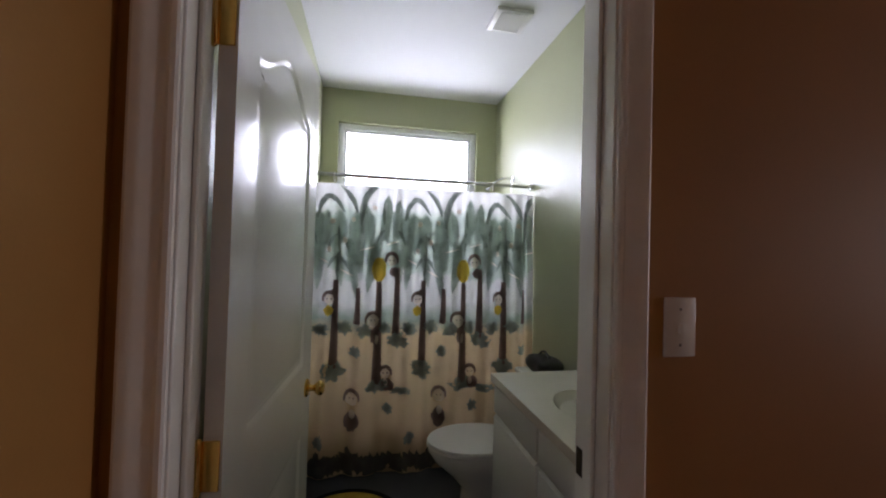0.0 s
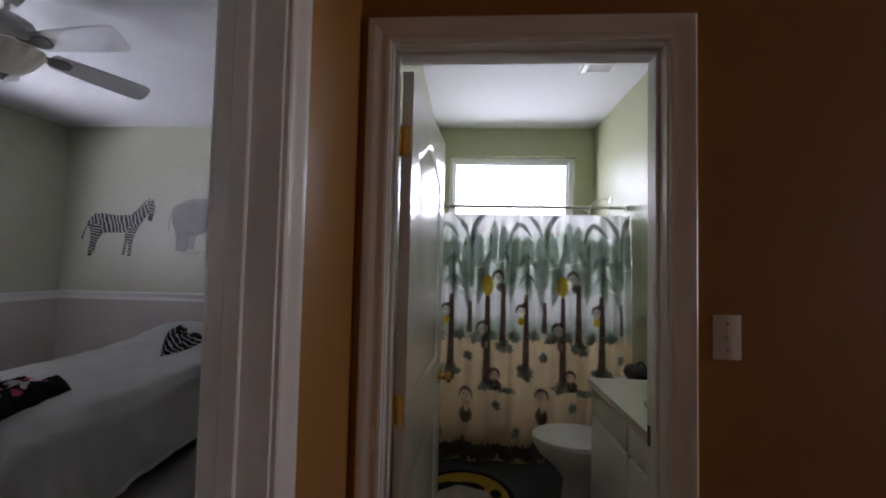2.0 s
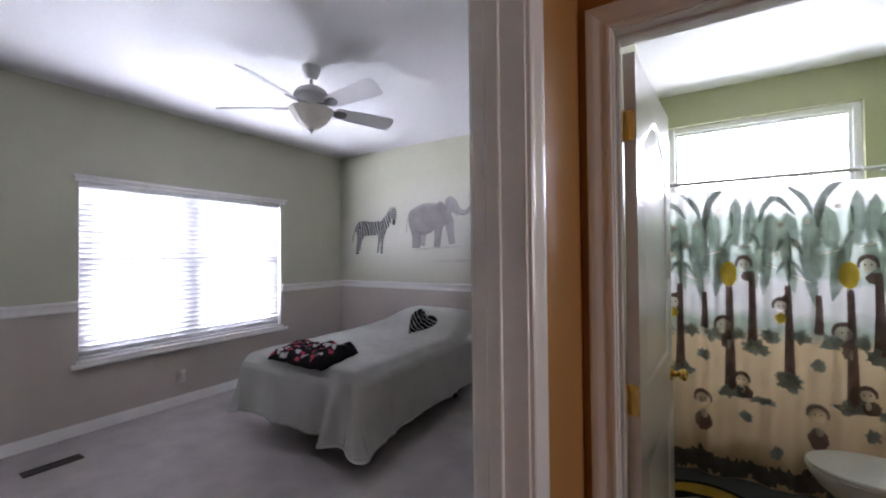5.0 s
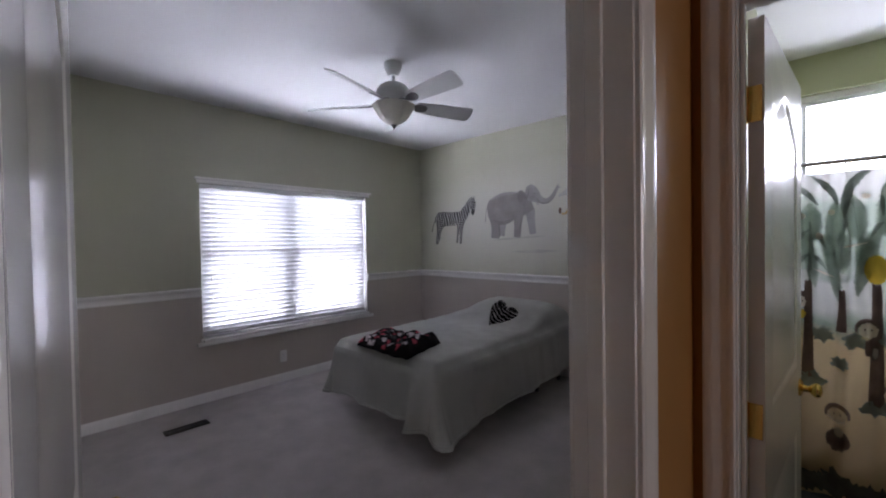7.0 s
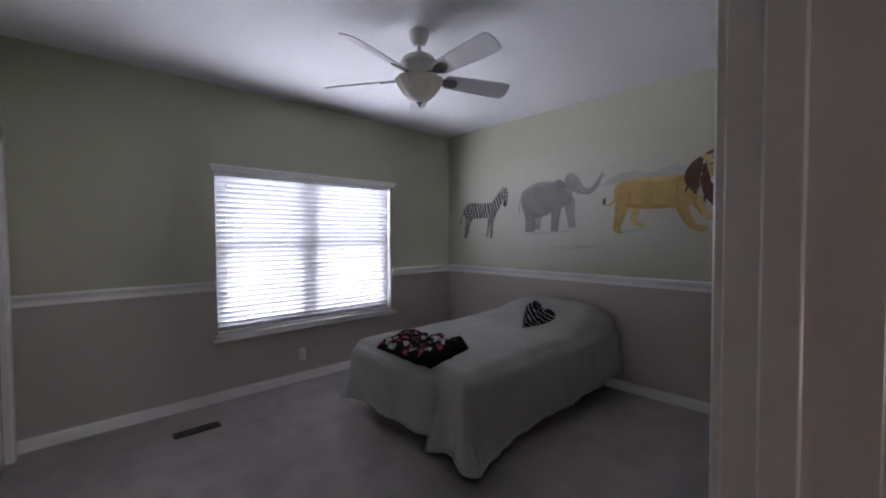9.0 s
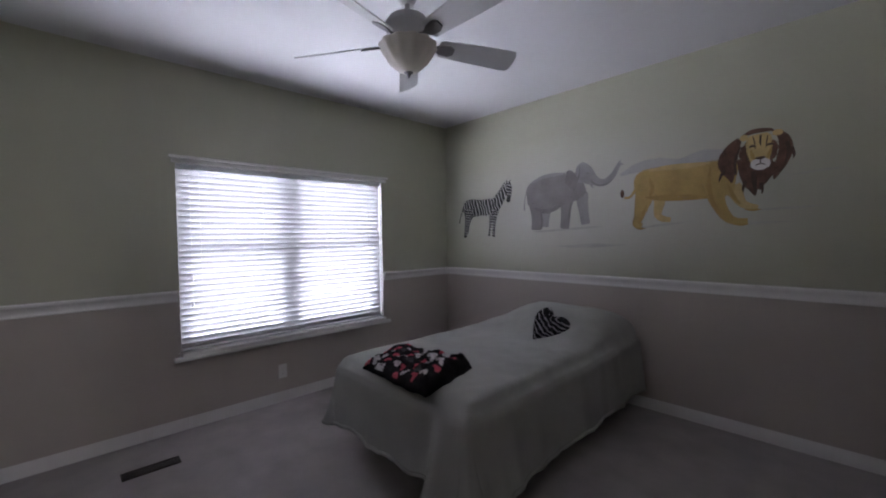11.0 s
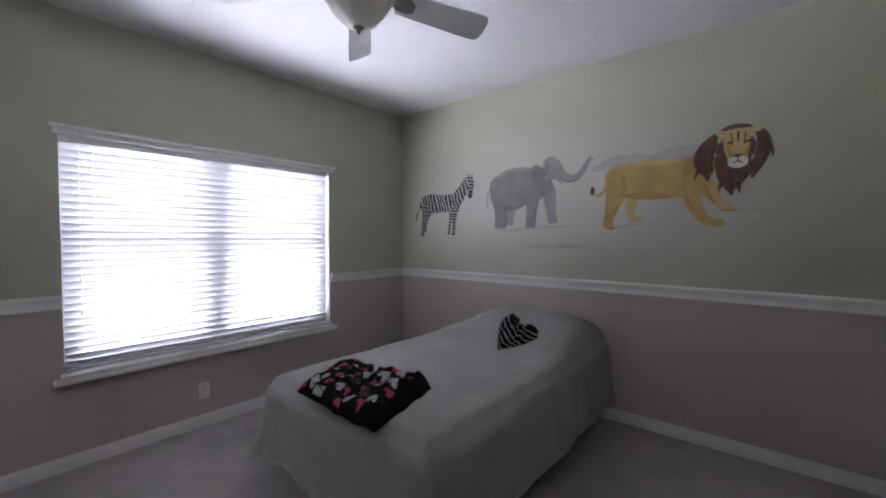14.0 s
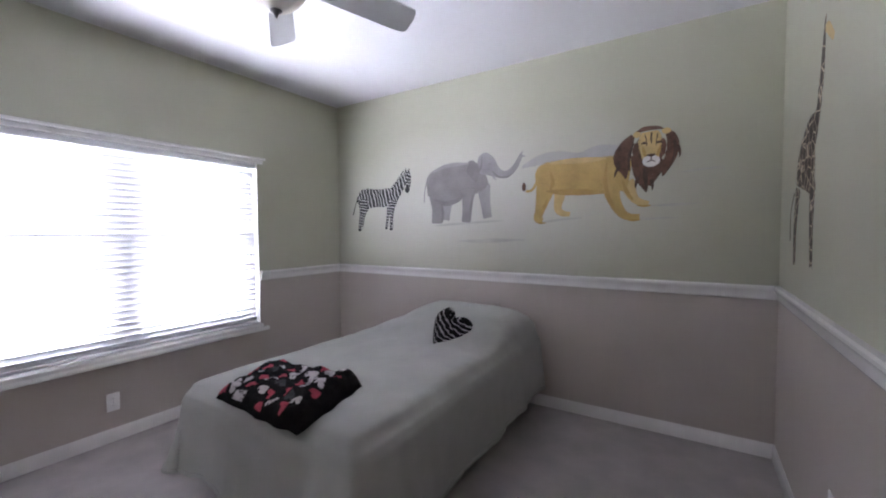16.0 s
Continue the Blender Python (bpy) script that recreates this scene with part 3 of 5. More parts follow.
def panel_leaf(width, height, thick, panels):
    """A moulded door leaf in (u, depth, z), with sunk and raised panels on both faces."""
    bm = bmesh.new()
    outer = [(0, 0), (width, 0), (width, height), (0, height)]
    corners = []
    for side in (0, 1):
        y0, sgn = (0.0, 1) if side == 0 else (-thick, -1)
        loops = [[bm.verts.new((u, y0, z)) for u, z in poly] for poly in [outer] + panels]
        edges = [bm.edges.new((lp[i], lp[(i + 1) % len(lp)])) for lp in loops for i in range(len(lp))]
        bmesh.ops.triangle_fill(bm, use_beauty=True, use_dissolve=False, edges=edges)
        corners.append(loops[0])
        for lp, poly in zip(loops[1:], panels):
            old = lp
            for inset, deep in ((0.006, 0.001), (0.014, 0.007), (0.022, 0.008), (0.050, 0.0025)):
                ring = [bm.verts.new((u, y0 - sgn * deep, z)) for u, z in offset(poly, inset)]
                for i in range(len(ring)):
                    j = (i + 1) % len(ring)
                    bm.faces.new((old[i], old[j], ring[j], ring[i]))
                old = ring
            bm.faces.new(old)
    a, b = corners
    for i in range(4):
        j = (i + 1) % 4
        bm.faces.new((a[i], a[j], b[j], b[i]))
    return bm


def arched(u0, u1, z0, z1, rise):
    """A panel with a curved top: shoulders at z1, crown at z1 + rise."""
    pts = [(u0, z0), (u1, z0), (u1, z1)]
    for k in range(1, 16):
        t = k / 16
        s = 0.5 - 0.5 * math.cos(2 * math.pi * t)
        pts.append((u1 + (u0 - u1) * t, z1 + rise * s))
    return pts + [(u0, z1)]


def door_leaf(name, hinge, turn, width, height, knob_at, words, sides=1, hinges=()):
    """A two-panel door. hinge: foot of the hinge edge on its +depth face; turn: degrees from +x to the leaf's run."""
    m = pose(*hinge, 0, 0, turn)
    d = thing(name, hinge, words, "door", kind="structure")
    panels = [arched(0.115, width - 0.115, 0.95, height - 0.225, 0.10), [(0.115, 0.22), (width - 0.115, 0.22), (width - 0.115, 0.715), (0.115, 0.715)]]
    bm = panel_leaf(width, height, 0.035, panels)
    bmesh.ops.transform(bm, matrix=m, verts=bm.verts[:])
    part("leaf", bm, door_white, d, soft=30)
    for face in (1, -1):
        y = 0.0 if face > 0 else -0.035
        turn_out = Matrix.Translation((knob_at[0], y, knob_at[1])) @ Matrix.Rotation(radians(-90 * face), 4, "X")
        k = part("door_knob", lathe([(0, 0), (0.032, 0), (0.032, 0.004), (0.026, 0.009), (0.013, 0.012), (0.011, 0.026), (0.018, 0.034), (0.026, 0.044), (0.027, 0.053), (0.022, 0.061), (0.010, 0.065), (0, 0.066)], 24, m=m @ turn_out), brass, d, "polished brass knob")
    part("latch_plate", boxed(width - 0.0005, width + 0.0015, -0.030, -0.005, knob_at[1] - 0.028, knob_at[1] + 0.028, r=0.0005, seg=1, m=m), brass, d, "brass latch plate")
    for z in hinges:
        h = part("hinge", boxed(-0.0045, -0.0005, -0.031, 0.009, z - 0.047, z + 0.047, r=0.0012, seg=1, m=m), brass, d, "polished brass hinge")
        pin = lathe([(0, -0.055), (0.004, -0.053), (0.0065, -0.048), (0.0065, 0.048), (0.004, 0.053), (0, 0.055)], 12, m=m @ pose(-0.009, 0.005, z))
        part("hinge_pin", pin, brass, h)
    return d


# leaf of the bathroom: its run is along +y, the visible face looks east
door_leaf("door_1", (-1.361, 0.408, -0.005), 85.5, 0.757, 2.010, (0.695, 0.86), "white two-panel arched door standing open into the bathroom", hinges=(0.25, 0.945, 1.785))
door_leaf("door_2", (-1.616, -0.962, 0.012), 173.3, 0.745, 2.010, (0.685, 0.875), "white two-panel arched door standing open into the bedroom", hinges=(0.25, 0.945, 1.785))


# closed sliding doors of the closet
for k, (u0, u1, d) in enumerate(((CL[0] + 0.012, -4.22, 0.03), (-4.28, CL[1] - 0.012, 0.07))):
    c = thing("door_3" if k == 0 else "door_4", ((u0 + u1) / 2, YS - d, 0.01), "closed white sliding closet door", "door", kind="structure")
    bm = panel_leaf(u1 - u0, 1.985, 0.03, [arched(0.11, u1 - u0 - 0.11, 0.98, 1.72, 0.08), [(0.11, 0.2), (u1 - u0 - 0.11, 0.2), (u1 - u0 - 0.11, 0.8), (0.11, 0.8)]])
    bmesh.ops.transform(bm, matrix=pose(u0, YS - d, 0.012), verts=bm.verts[:])
    part("leaf", bm, door_white, c, soft=30)
single("closet_wall", boxed(CL[0] - 0.3, CL[1] + 0.3, YS - 0.87, YS - 0.75, -0.15, TOP), paint_green, "closet back wall", "wall", kind="structure")
for x in (CL[0] - 0.13, CL[1] + 0.03):
    single("closet_side_wall", boxed(x, x + 0.10, YS - 0.75, YS - 0.13, -0.15, TOP), paint_green, "closet side wall", "wall", kind="structure")
single("ceiling_closet", boxed(CL[0] - 0.3, CL[1] + 0.3, YS - 0.87, YS - 0.13, TOP, TOP + 0.1), ceiling_paint, "flat white closet ceiling", "ceiling", kind="structure")


# ---- windows ----
def glaze(name, x0, x1, y0, y1, z0, z1, parent):
    p = part(name, boxed(x0, x1, y0, y1, z0, z1), glass, parent, "clear window glass")
    p.visible_shadow = False
    return p


def bedroom_window():
    y0, y1, z0, z1 = WIN
    w = thing("window_1", (XW - 0.10, (y0 + y1) / 2, z0), "white vinyl twin double-hung window behind closed blinds", "window", kind="structure")
    xa, xb = XW - 0.155, XW - 0.085
    mid = (y0 + y1) / 2 - 0.04
    for a, b, c, d in ((y0, y0 + 0.045, z0, z1), (y1 - 0.045, y1, z0, z1), (mid - 0.038, mid + 0.038, z0, z1)):
        part("frame_post", boxed(xa, xb, a, b, c, d, r=0.004), vinyl_frame, w)
    for a, b in ((y0 + 0.045, mid - 0.038), (mid + 0.038, y1 - 0.045)):
        part("frame_head", boxed(xa, xb, a, b, z1 - 0.04, z1, r=0.004), vinyl_frame, w)
        part("frame_sill", boxed(xa, xb, a, b, z0, z0 + 0.04, r=0.004), vinyl_frame, w)
        for lo, hi, dx in ((z0 + 0.04, 1.34, 0.022), (1.30, z1 - 0.04, -0.010)):
            s = part("sash", boxed(xa + 0.02 + dx, xa + 0.045 + dx, a, a + 0.04, lo, hi, r=0.003), vinyl_frame, w)
            part("sash_stile", boxed(xa + 0.02 + dx, xa + 0.045 + dx, b - 0.04, b, lo, hi, r=0.003), vinyl_frame, s)
            part("sash_rail", boxed(xa + 0.02 + dx, xa + 0.045 + dx, a + 0.04, b - 0.04, lo, lo + 0.045, r=0.003), vinyl_frame, s)
            part("sash_rail", boxed(xa + 0.02 + dx, xa + 0.045 + dx, a + 0.04, b - 0.04, hi - 0.045, hi, r=0.003), vinyl_frame, s)
            glaze("pane", xa + 0.030 + dx, xa + 0.036 + dx, a + 0.035, b - 0.035, lo + 0.04, hi - 0.04, s)
    # stool, apron and head trim on the room side
    part("window_sill", boxed(XW - 0.085, XW + 0.045, y0 + 0.001, y1 - 0.001, z0 - 0.030, z0 + 0.004, r=0.004), trim_white, w)
    part("sill_nose", boxed(XW, XW + 0.048, y0 - 0.052, y1 + 0.062, 0.520, 0.556, r=0.008), trim_white, w)
    part("apron", boxed(XW, XW + 0.020, y0 - 0.02, y1 + 0.02, 0.556, 0.584, r=0.004), trim_white, w)
    part("head_trim", boxed(XW, XW + 0.018, y0 - 0.025, y1 + 0.05, 2.000, 2.034, r=0.004), trim_white, w)
    part("head_cap", boxed(XW, XW + 0.036, y0 - 0.040, y1 + 0.070, 2.034, 2.056, r=0.006), trim_white, w)
    return w


bedroom_window()


def blinds():
    y0, y1 = WIN[0] + 0.004, WIN[1] - 0.006
    x = XW - 0.040
    b = thing("window_blinds", (x, (y0 + y1) / 2, WIN[3]), "white horizontal slat blinds, lowered and nearly shut, glowing with daylight", "blinds")
    part("headrail", boxed(x - 0.028, x + 0.030, y0, y1, 1.955, 1.997, r=0.004), vinyl_frame, b)
    part("bottom_rail", boxed(x - 0.022, x + 0.026, y0, y1, 0.585, 0.603, r=0.004), vinyl_frame, b)
    pitch, tilt, n = 0.0440, radians(61), 31
    prof = []
    for k in range(7):
        s = (k / 6 - 0.5) * 0.052
        c = 0.004 * (1 - (2 * k / 6 - 1) ** 2)
        prof.append((s * math.cos(tilt) - c * math.sin(tilt), s * math.sin(tilt) + c * math.cos(tilt)))
    thick = [(px + 0.0022 * math.sin(tilt), pz - 0.0022 * math.cos(tilt)) for px, pz in prof]
    ring = prof + thick[::-1]
    bm = loft([[(x + px, y0 + 0.001, pz) for px, pz in ring], [(x + px, y1 - 0.001, pz) for px, pz in ring]])
    me = smooth(link_mesh("slat", bm, slat_white), 50)
    for k in range(n):
        s = part("slat", me, None, b)
        s.location = (0, 0, 0.622 + k * pitch)
    for y in (y0 + 0.15, y0 + 0.62, y1 - 0.62, y1 - 0.15):
        part("ladder_cord", tube(bmesh.new(), [(x + 0.030, y, 0.60), (x + 0.030, y, 1.96)], 0.0012, 6), white_plastic, b)
    for y, za in ((y0 + 0.085, 0.93), (y0 + 0.085, 1.13), (y1 - 0.06, 1.20)):
        cord = part("pull_cord", tube(bmesh.new(), [(x + 0.034, y, za), (x + 0.034, y, 1.965)], 0.0012, 6), white_plastic, b)
        part("tassel", lathe([(0, 0.02), (0.004, 0.018), (0.007, -0.008), (0.006, -0.012), (0, -0.012)], 10, at=(x + 0.036, y, za)), white_plastic, cord)


blinds()


def bath_window():
    x0, x1, z0, z1 = BWIN
    w = thing("window_2", ((x0 + x1) / 2, YB2 + 0.1, z0), "wide white vinyl window high above the bathtub", "window", kind="structure")
    ya, yb = YB2 + 0.05, YB2 + 0.12
    part("frame_post", boxed(x0, x0 + 0.045, ya, yb, z0, z1, r=0.005), vinyl_frame, w)
    part("frame_post", boxed(x1 - 0.045, x1, ya, yb, z0, z1, r=0.005), vinyl_frame, w)
    part("frame_head", boxed(x0 + 0.045, x1 - 0.045, ya, yb, z1 - 0.045, z1, r=0.005), vinyl_frame, w)
    part("frame_sill", boxed(x0 + 0.045, x1 - 0.045, ya, yb, z0, z0 + 0.045, r=0.005), vinyl_frame, w)
    part("sash_stile", boxed(x0 + 0.046, x0 + 0.068, ya + 0.02, ya + 0.05, z0 + 0.046, z1 - 0.046, r=0.003), vinyl_frame, w)
    part("sash_stile", boxed(x1 - 0.068, x1 - 0.046, ya + 0.02, ya + 0.05, z0 + 0.046, z1 - 0.046, r=0.003), vinyl_frame, w)
    part("sash_rail", boxed(x0 + 0.068, x1 - 0.068, ya + 0.02, ya + 0.05, z1 - 0.070, z1 - 0.046, r=0.003), vinyl_frame, w)
    for x in (-1.06, -0.73, -0.40):
        part("muntin", boxed(x - 0.005, x + 0.005, ya + 0.028, ya + 0.040, z0 + 0.046, z1 - 0.070, r=0.001, seg=1), vinyl_frame, w)
    part("muntin", boxed(x0 + 0.068, x1 - 0.068, ya + 0.027, ya + 0.041, 2.161, 2.171, r=0.001, seg=1), vinyl_frame, w)
    glaze("pane", x0 + 0.06, x1 - 0.06, ya + 0.030, ya + 0.036, z0 + 0.04, z1 - 0.06, w)


bath_window()


# ---- bedroom ----
def ceiling_fan():
    cx, cy = -3.46, 0.965
    f = thing("ceiling_fan", (cx, cy, TOP), "white five-blade ceiling fan with a frosted glass bowl light, at rest", "ceiling fan")
    at = (cx, cy, 0)
    part("canopy", lathe([(0, TOP), (0.064, TOP), (0.066, TOP - 0.012), (0.060, TOP - 0.045), (0.042, TOP - 0.080), (0.030, TOP - 0.092), (0, TOP - 0.092)], 32, at), fan_white, f)
    part("downrod", lathe([(0, TOP - 0.09), (0.0125, TOP - 0.09), (0.0125, 2.580), (0, 2.580)], 16, at), fan_white, f)
    motor = part("motor_housing", lathe([(0, 2.592), (0.026, 2.592), (0.034, 2.588), (0.070, 2.580), (0.100, 2.562), (0.116, 2.538), (0.118, 2.505), (0.108, 2.490), (0.094, 2.478), (0.090, 2.462), (0.082, 2.450), (0, 2.450)], 40, at), fan_white, f)
    part("vent_ring", lathe([(0.119, 2.532), (0.1205, 2.530), (0.1205, 2.516), (0.119, 2.514)], 40, at), fan_white, motor)
    part("switch_housing", lathe([(0, 2.452), (0.060, 2.452), (0.062, 2.430), (0.055, 2.420), (0, 2.420)], 32, at), fan_white, f)
    # scalloped glass bowl
    rings = []
    for r, z in ((0.060, 2.430), (0.148, 2.428), (0.153, 2.420), (0.142, 2.404), (0.126, 2.376), (0.104, 2.342), (0.076, 2.312), (0.046, 2.292), (0.018, 2.284), (0.004, 2.283)):
        rings.append([(cx + r * (1 + 0.035 * (r > 0.1) * math.cos(12 * a)) * math.cos(a), cy + r * (1 + 0.035 * (r > 0.1) * math.cos(12 * a)) * math.sin(a), z) for a in [2 * math.pi * k / 96 for k in range(96)]])
    part("glass_bowl", loft(rings), bowl_glass, f, "frosted alabaster glass bowl")
    part("finial", lathe([(0, 2.292), (0.024, 2.292), (0.024, 2.284), (0.014, 2.278), (0.008, 2.268), (0.0045, 2.258), (0, 2.254)], 20, at), fan_iron, f, "grey metal finial")
    for k in range(5):
        m = pose(cx, cy, 2.440, 0, 0, 69.5 + 72 * k)
        tilt = Matrix.Rotation(radians(-24), 4, "X")
        outline = []
        for u, v in ((0.185, -0.052), (0.30, -0.058), (0.45, -0.065), (0.60, -0.070), (0.632, -0.066), (0.646, -0.050), (0.652, 0.0), (0.646, 0.050), (0.632, 0.066), (0.60, 0.070), (0.45, 0.065), (0.30, 0.058), (0.185, 0.052), (0.172, 0.03), (0.172, -0.03)):
            outline.append(m @ tilt @ Vector((u, v, 0)))
        up = (m.to_3x3() @ tilt.to_3x3()) @ Vector((0, 0, 0.006))
        blade = part("blade", loft([[p - up / 2 for p in outline], [p + up / 2 for p in outline]]), fan_white, f, soft=30)
        iron = bmesh.new()
        stations = ((0.085, 0.016, 0.014), (0.12, 0.012, 0.004), (0.15, 0.013, -0.006), (0.185, 0.030, -0.006), (0.235, 0.034, -0.006), (0.262, 0.018, -0.006))
        rings = []
        for u, half, dz in stations:
            t = tilt if u > 0.14 else Matrix()
            rings.append([m @ t @ Vector((u, s * half, dz + h)) for s, h in ((-1, -0.004), (1, -0.004), (1, 0.003), (-1, 0.003))])
        part("blade_bracket", loft(rings), fan_iron, blade, "grey metal blade bracket")


ceiling_fan()

BX0, BX1, BY0, BY1, BTOP = -4.23, -3.05, 0.935, 2.94, 0.625


def bed():
    b = thing("bed", ((BX0 + BX1) / 2, (BY0 + BY1) / 2, 0), "low bed on a dark metal frame with casters", "bed")
    i = 0.03
    part("mattress", boxed(BX0 + i, BX1 - i, BY0 + i, BY1, 0.36, BTOP - 0.014, r=0.05, seg=4), ticking, b)
    part("box_spring", boxed(BX0 + i + 0.01, BX1 - i - 0.01, BY0 + i + 0.01, BY1, 0.165, 0.358, r=0.02), ticking, b)
    for x in (BX0 + 0.06, BX1 - 0.09):
        part("side_rail", boxed(x, x + 0.035, BY0 + 0.06, BY1, 0.128, 0.163, r=0.003), dark_metal, b)
    for y in (BY0 + 0.22, BY1 - 0.55):
        part("cross_rail", boxed(BX0 + 0.09, BX1 - 0.09, y, y + 0.03, 0.128, 0.163, r=0.003), dark_metal, b)
    for x in (BX0 + 0.10, BX1 - 0.085):
        for y in (BY0 + 0.23, BY1 - 0.55, BY1 - 0.12):
            leg = part("leg", lathe([(0, 0.13), (0.016, 0.13), (0.016, 0.045), (0.024, 0.043), (0.024, 0.036), (0, 0.036)], 12, at=(x, y, 0)), dark_metal, b)
            part("caster", lathe([(0, -0.012), (0.018, -0.012), (0.0225, -0.008), (0.0225, 0.008), (0.018, 0.012), (0, 0.012)], 16, at=(x, y, 0.0235), m=Matrix.Rotation(radians(90), 4, "Y")), black_plastic, leg)


bed()


def bed_top(x, y):
    """Height of the spread's upper side: flat, rising over the pillows at the head, softly uneven."""
    e = max(0.0, min(1.0, (y - 2.10) / 0.52))
    e = e * e * (3 - 2 * e)
    q = max(0.0, min(1.0, (x - BX0 - 0.02) / 0.42))
    s = q * q * (3 - 2 * q) * max(0.0, 1 - max(0.0, (x - BX1 + 0.40) / 0.40) ** 5)
    fall = 1 - 0.35 * max(0.0, (y - 2.72) / 0.22) ** 2
    rise = 0.18 * e * (0.12 + 0.88 * s) * fall
    edge = min(x - BX0, BX1 - x, y - BY0)
    r = 0.075
    lower = 0.0 if edge > r else r - math.sqrt(max(0.0, r * r - (r - max(edge, 0)) ** 2))
    return BTOP + rise - lower * 0.85 + 0.008 * noise.noise((x * 3, y * 3, 0)) + 0.0065 * noise.noise((x * 11, y * 8, 2)) + 0.004 * noise.noise((x * 26, y * 15, 4)) + 0.013 * math.exp(-((x + 3.35) / 0.16) ** 2 - ((y - 1.98) / 0.10) ** 2) * noise.noise((x * 24, y * 30, 6))


def bedspread():
    """A sheet spread over the bed: it hangs down at the foot and both sides and falls in folds at the corners."""
    bm = bmesh.new()
    left, right, foot = 0.365, 0.435, 0.385
    over = 0.42
    us = np.concatenate([np.linspace(-left, 0, 34)[:-1], np.linspace(0, BX1 - BX0, 60), np.linspace(0, right, 34)[1:] + (BX1 - BX0)])
    vs = np.concatenate([np.linspace(-foot, 0, 34)[:-1], np.linspace(0, BY1 - BY0, 80)])
    grid = []
    for v in vs:
        row = []
        for u in us:
            x, y = BX0 + u, BY0 + v
            cx, cy = min(max(x, BX0), BX1), min(max(y, BY0), BY1)
            dx, dy = x - cx, y - cy
            if abs(dx) > 1e-6 and abs(dy) > 1e-6:    # the sheet's corner is rounded
                a_, b_ = abs(dx) / (left if dx < 0 else right), abs(dy) / foot
                k_ = max(a_, b_) / (a_ ** 2.2 + b_ ** 2.2) ** (1 / 2.2)
                dx, dy = dx * k_, dy * k_
            d = math.hypot(dx, dy)
            if d < 1e-6:
                row.append(bm.verts.new((x, y, bed_top(x, y))))
                continue
            corner = abs(dx) > 1e-6 and abs(dy) > 1e-6
            nx, ny = dx / d, dy / d
            t = min(d / over, 1.3)
            base = bed_top(cx, cy)
            run = cx * 1.0 + cy * 1.0
            wave = math.sin(run * 19 + 7 * noise.noise((cx * 2, cy * 2, 3))) * 0.16 + math.sin(run * 43 + 6 * noise.noise((cx * 3, cy * 3, 6))) * 0.10 + noise.noise((cx * 5, cy * 5, 5)) * 0.95 + max(0.0, noise.noise((cx * 8, cy * 8, 12))) ** 2 * 3.0
            pleat = math.sin(run * 41 + 3 * noise.noise((cx * 3, cy * 3, 9)))
            near = math.exp(-min(abs(cx - BX0), abs(cx - BX1)) / 0.32) if abs(dy) > 1e-6 else math.exp(-abs(cy - BY0) / 0.30)
            out = 0.018 + 0.035 * t + (0.038 if abs(dy) > 1e-6 else 0.018) * t * wave + 0.009 * t * near * pleat + 0.006 * t * noise.noise((cx * 16, cy * 16, 2))
            # the cloth flares out towards the corner of the foot on the room's side
            gap = 0.0 if corner else (BX1 - cx if abs(dy) > 1e-6 else cy - BY0)
            turn = math.atan2(abs(dy), abs(dx)) / (math.pi / 2)
            flare = (0.080 - 0.055 * turn) * t * t * math.exp(-(gap / (0.30 + 0.25 * turn)) ** 2) if dx > 0 or (abs(dy) > 1e-6 and not corner) else 0.0
            if not corner:
                out += flare
                d *= 1 + 0.07 * near
            if corner:
                ang = math.atan2(abs(dy), abs(dx)) / (math.pi / 2)
                bulge = math.sin(math.pi * ang ** (0.7 if dx > 0 else 1.0))
                out = 0.018 + 0.035 * t + flare + ((0.045 if dx > 0 else 0.085) * t * t) * bulge + 0.016 * t * wave * (1 - bulge)
                d = d * (1.07 + (0.03 if dx > 0 else -0.01) * bulge)
                out += 0.004 * t * math.sin(ang * 14 + 0.6) * bulge
            px, py = cx + nx * (out * min(1, d / 0.05)), cy + ny * (out * min(1, d / 0.05))
            z = base - max(0.0, d - 0.012) * (1 - 0.03 * t) + 0.006 * noise.noise((x * 9, y * 9, 7))
            if z < 0.022:
                push = 0.022 - z
                px, py, z = px + nx * push * 0.25, py + ny * push * 0.25, 0.022 + 0.004 * noise.noise((x * 20, y * 20, 1))
            row.append(bm.verts.new((px, min(py, YN - 0.02), z)))
        grid.append(row)
    hem = bmesh.new()
    for j, (a, b) in enumerate(zip(grid, grid[1:])):
        for i in range(len(a) - 1):
            quad = (a[i], a[i + 1], b[i + 1], b[i])
            bm.faces.new(quad)
            if j < 2 or i < 2 or i > len(a) - 4:
                hem.faces.new([hem.verts.new(v.co) for v in quad])
    bmesh.ops.remove_doubles(hem, verts=hem.verts[:], dist=1e-5)
    ob = thing("bedspread", ((BX0 + BX1) / 2, (BY0 + BY1) / 2, BTOP), "plain grey-green cotton bedspread hanging in soft folds over the bed", "bedspread")
    for name, mesh, thick in (("cloth", bm, 0.004), ("hem", hem, 0.0075)):
        m = part(name, mesh, sheet_grey, ob, soft=180).modifiers.new("thickness", "SOLIDIFY")
        m.thickness, m.offset = thick, 1.0


bedspread()


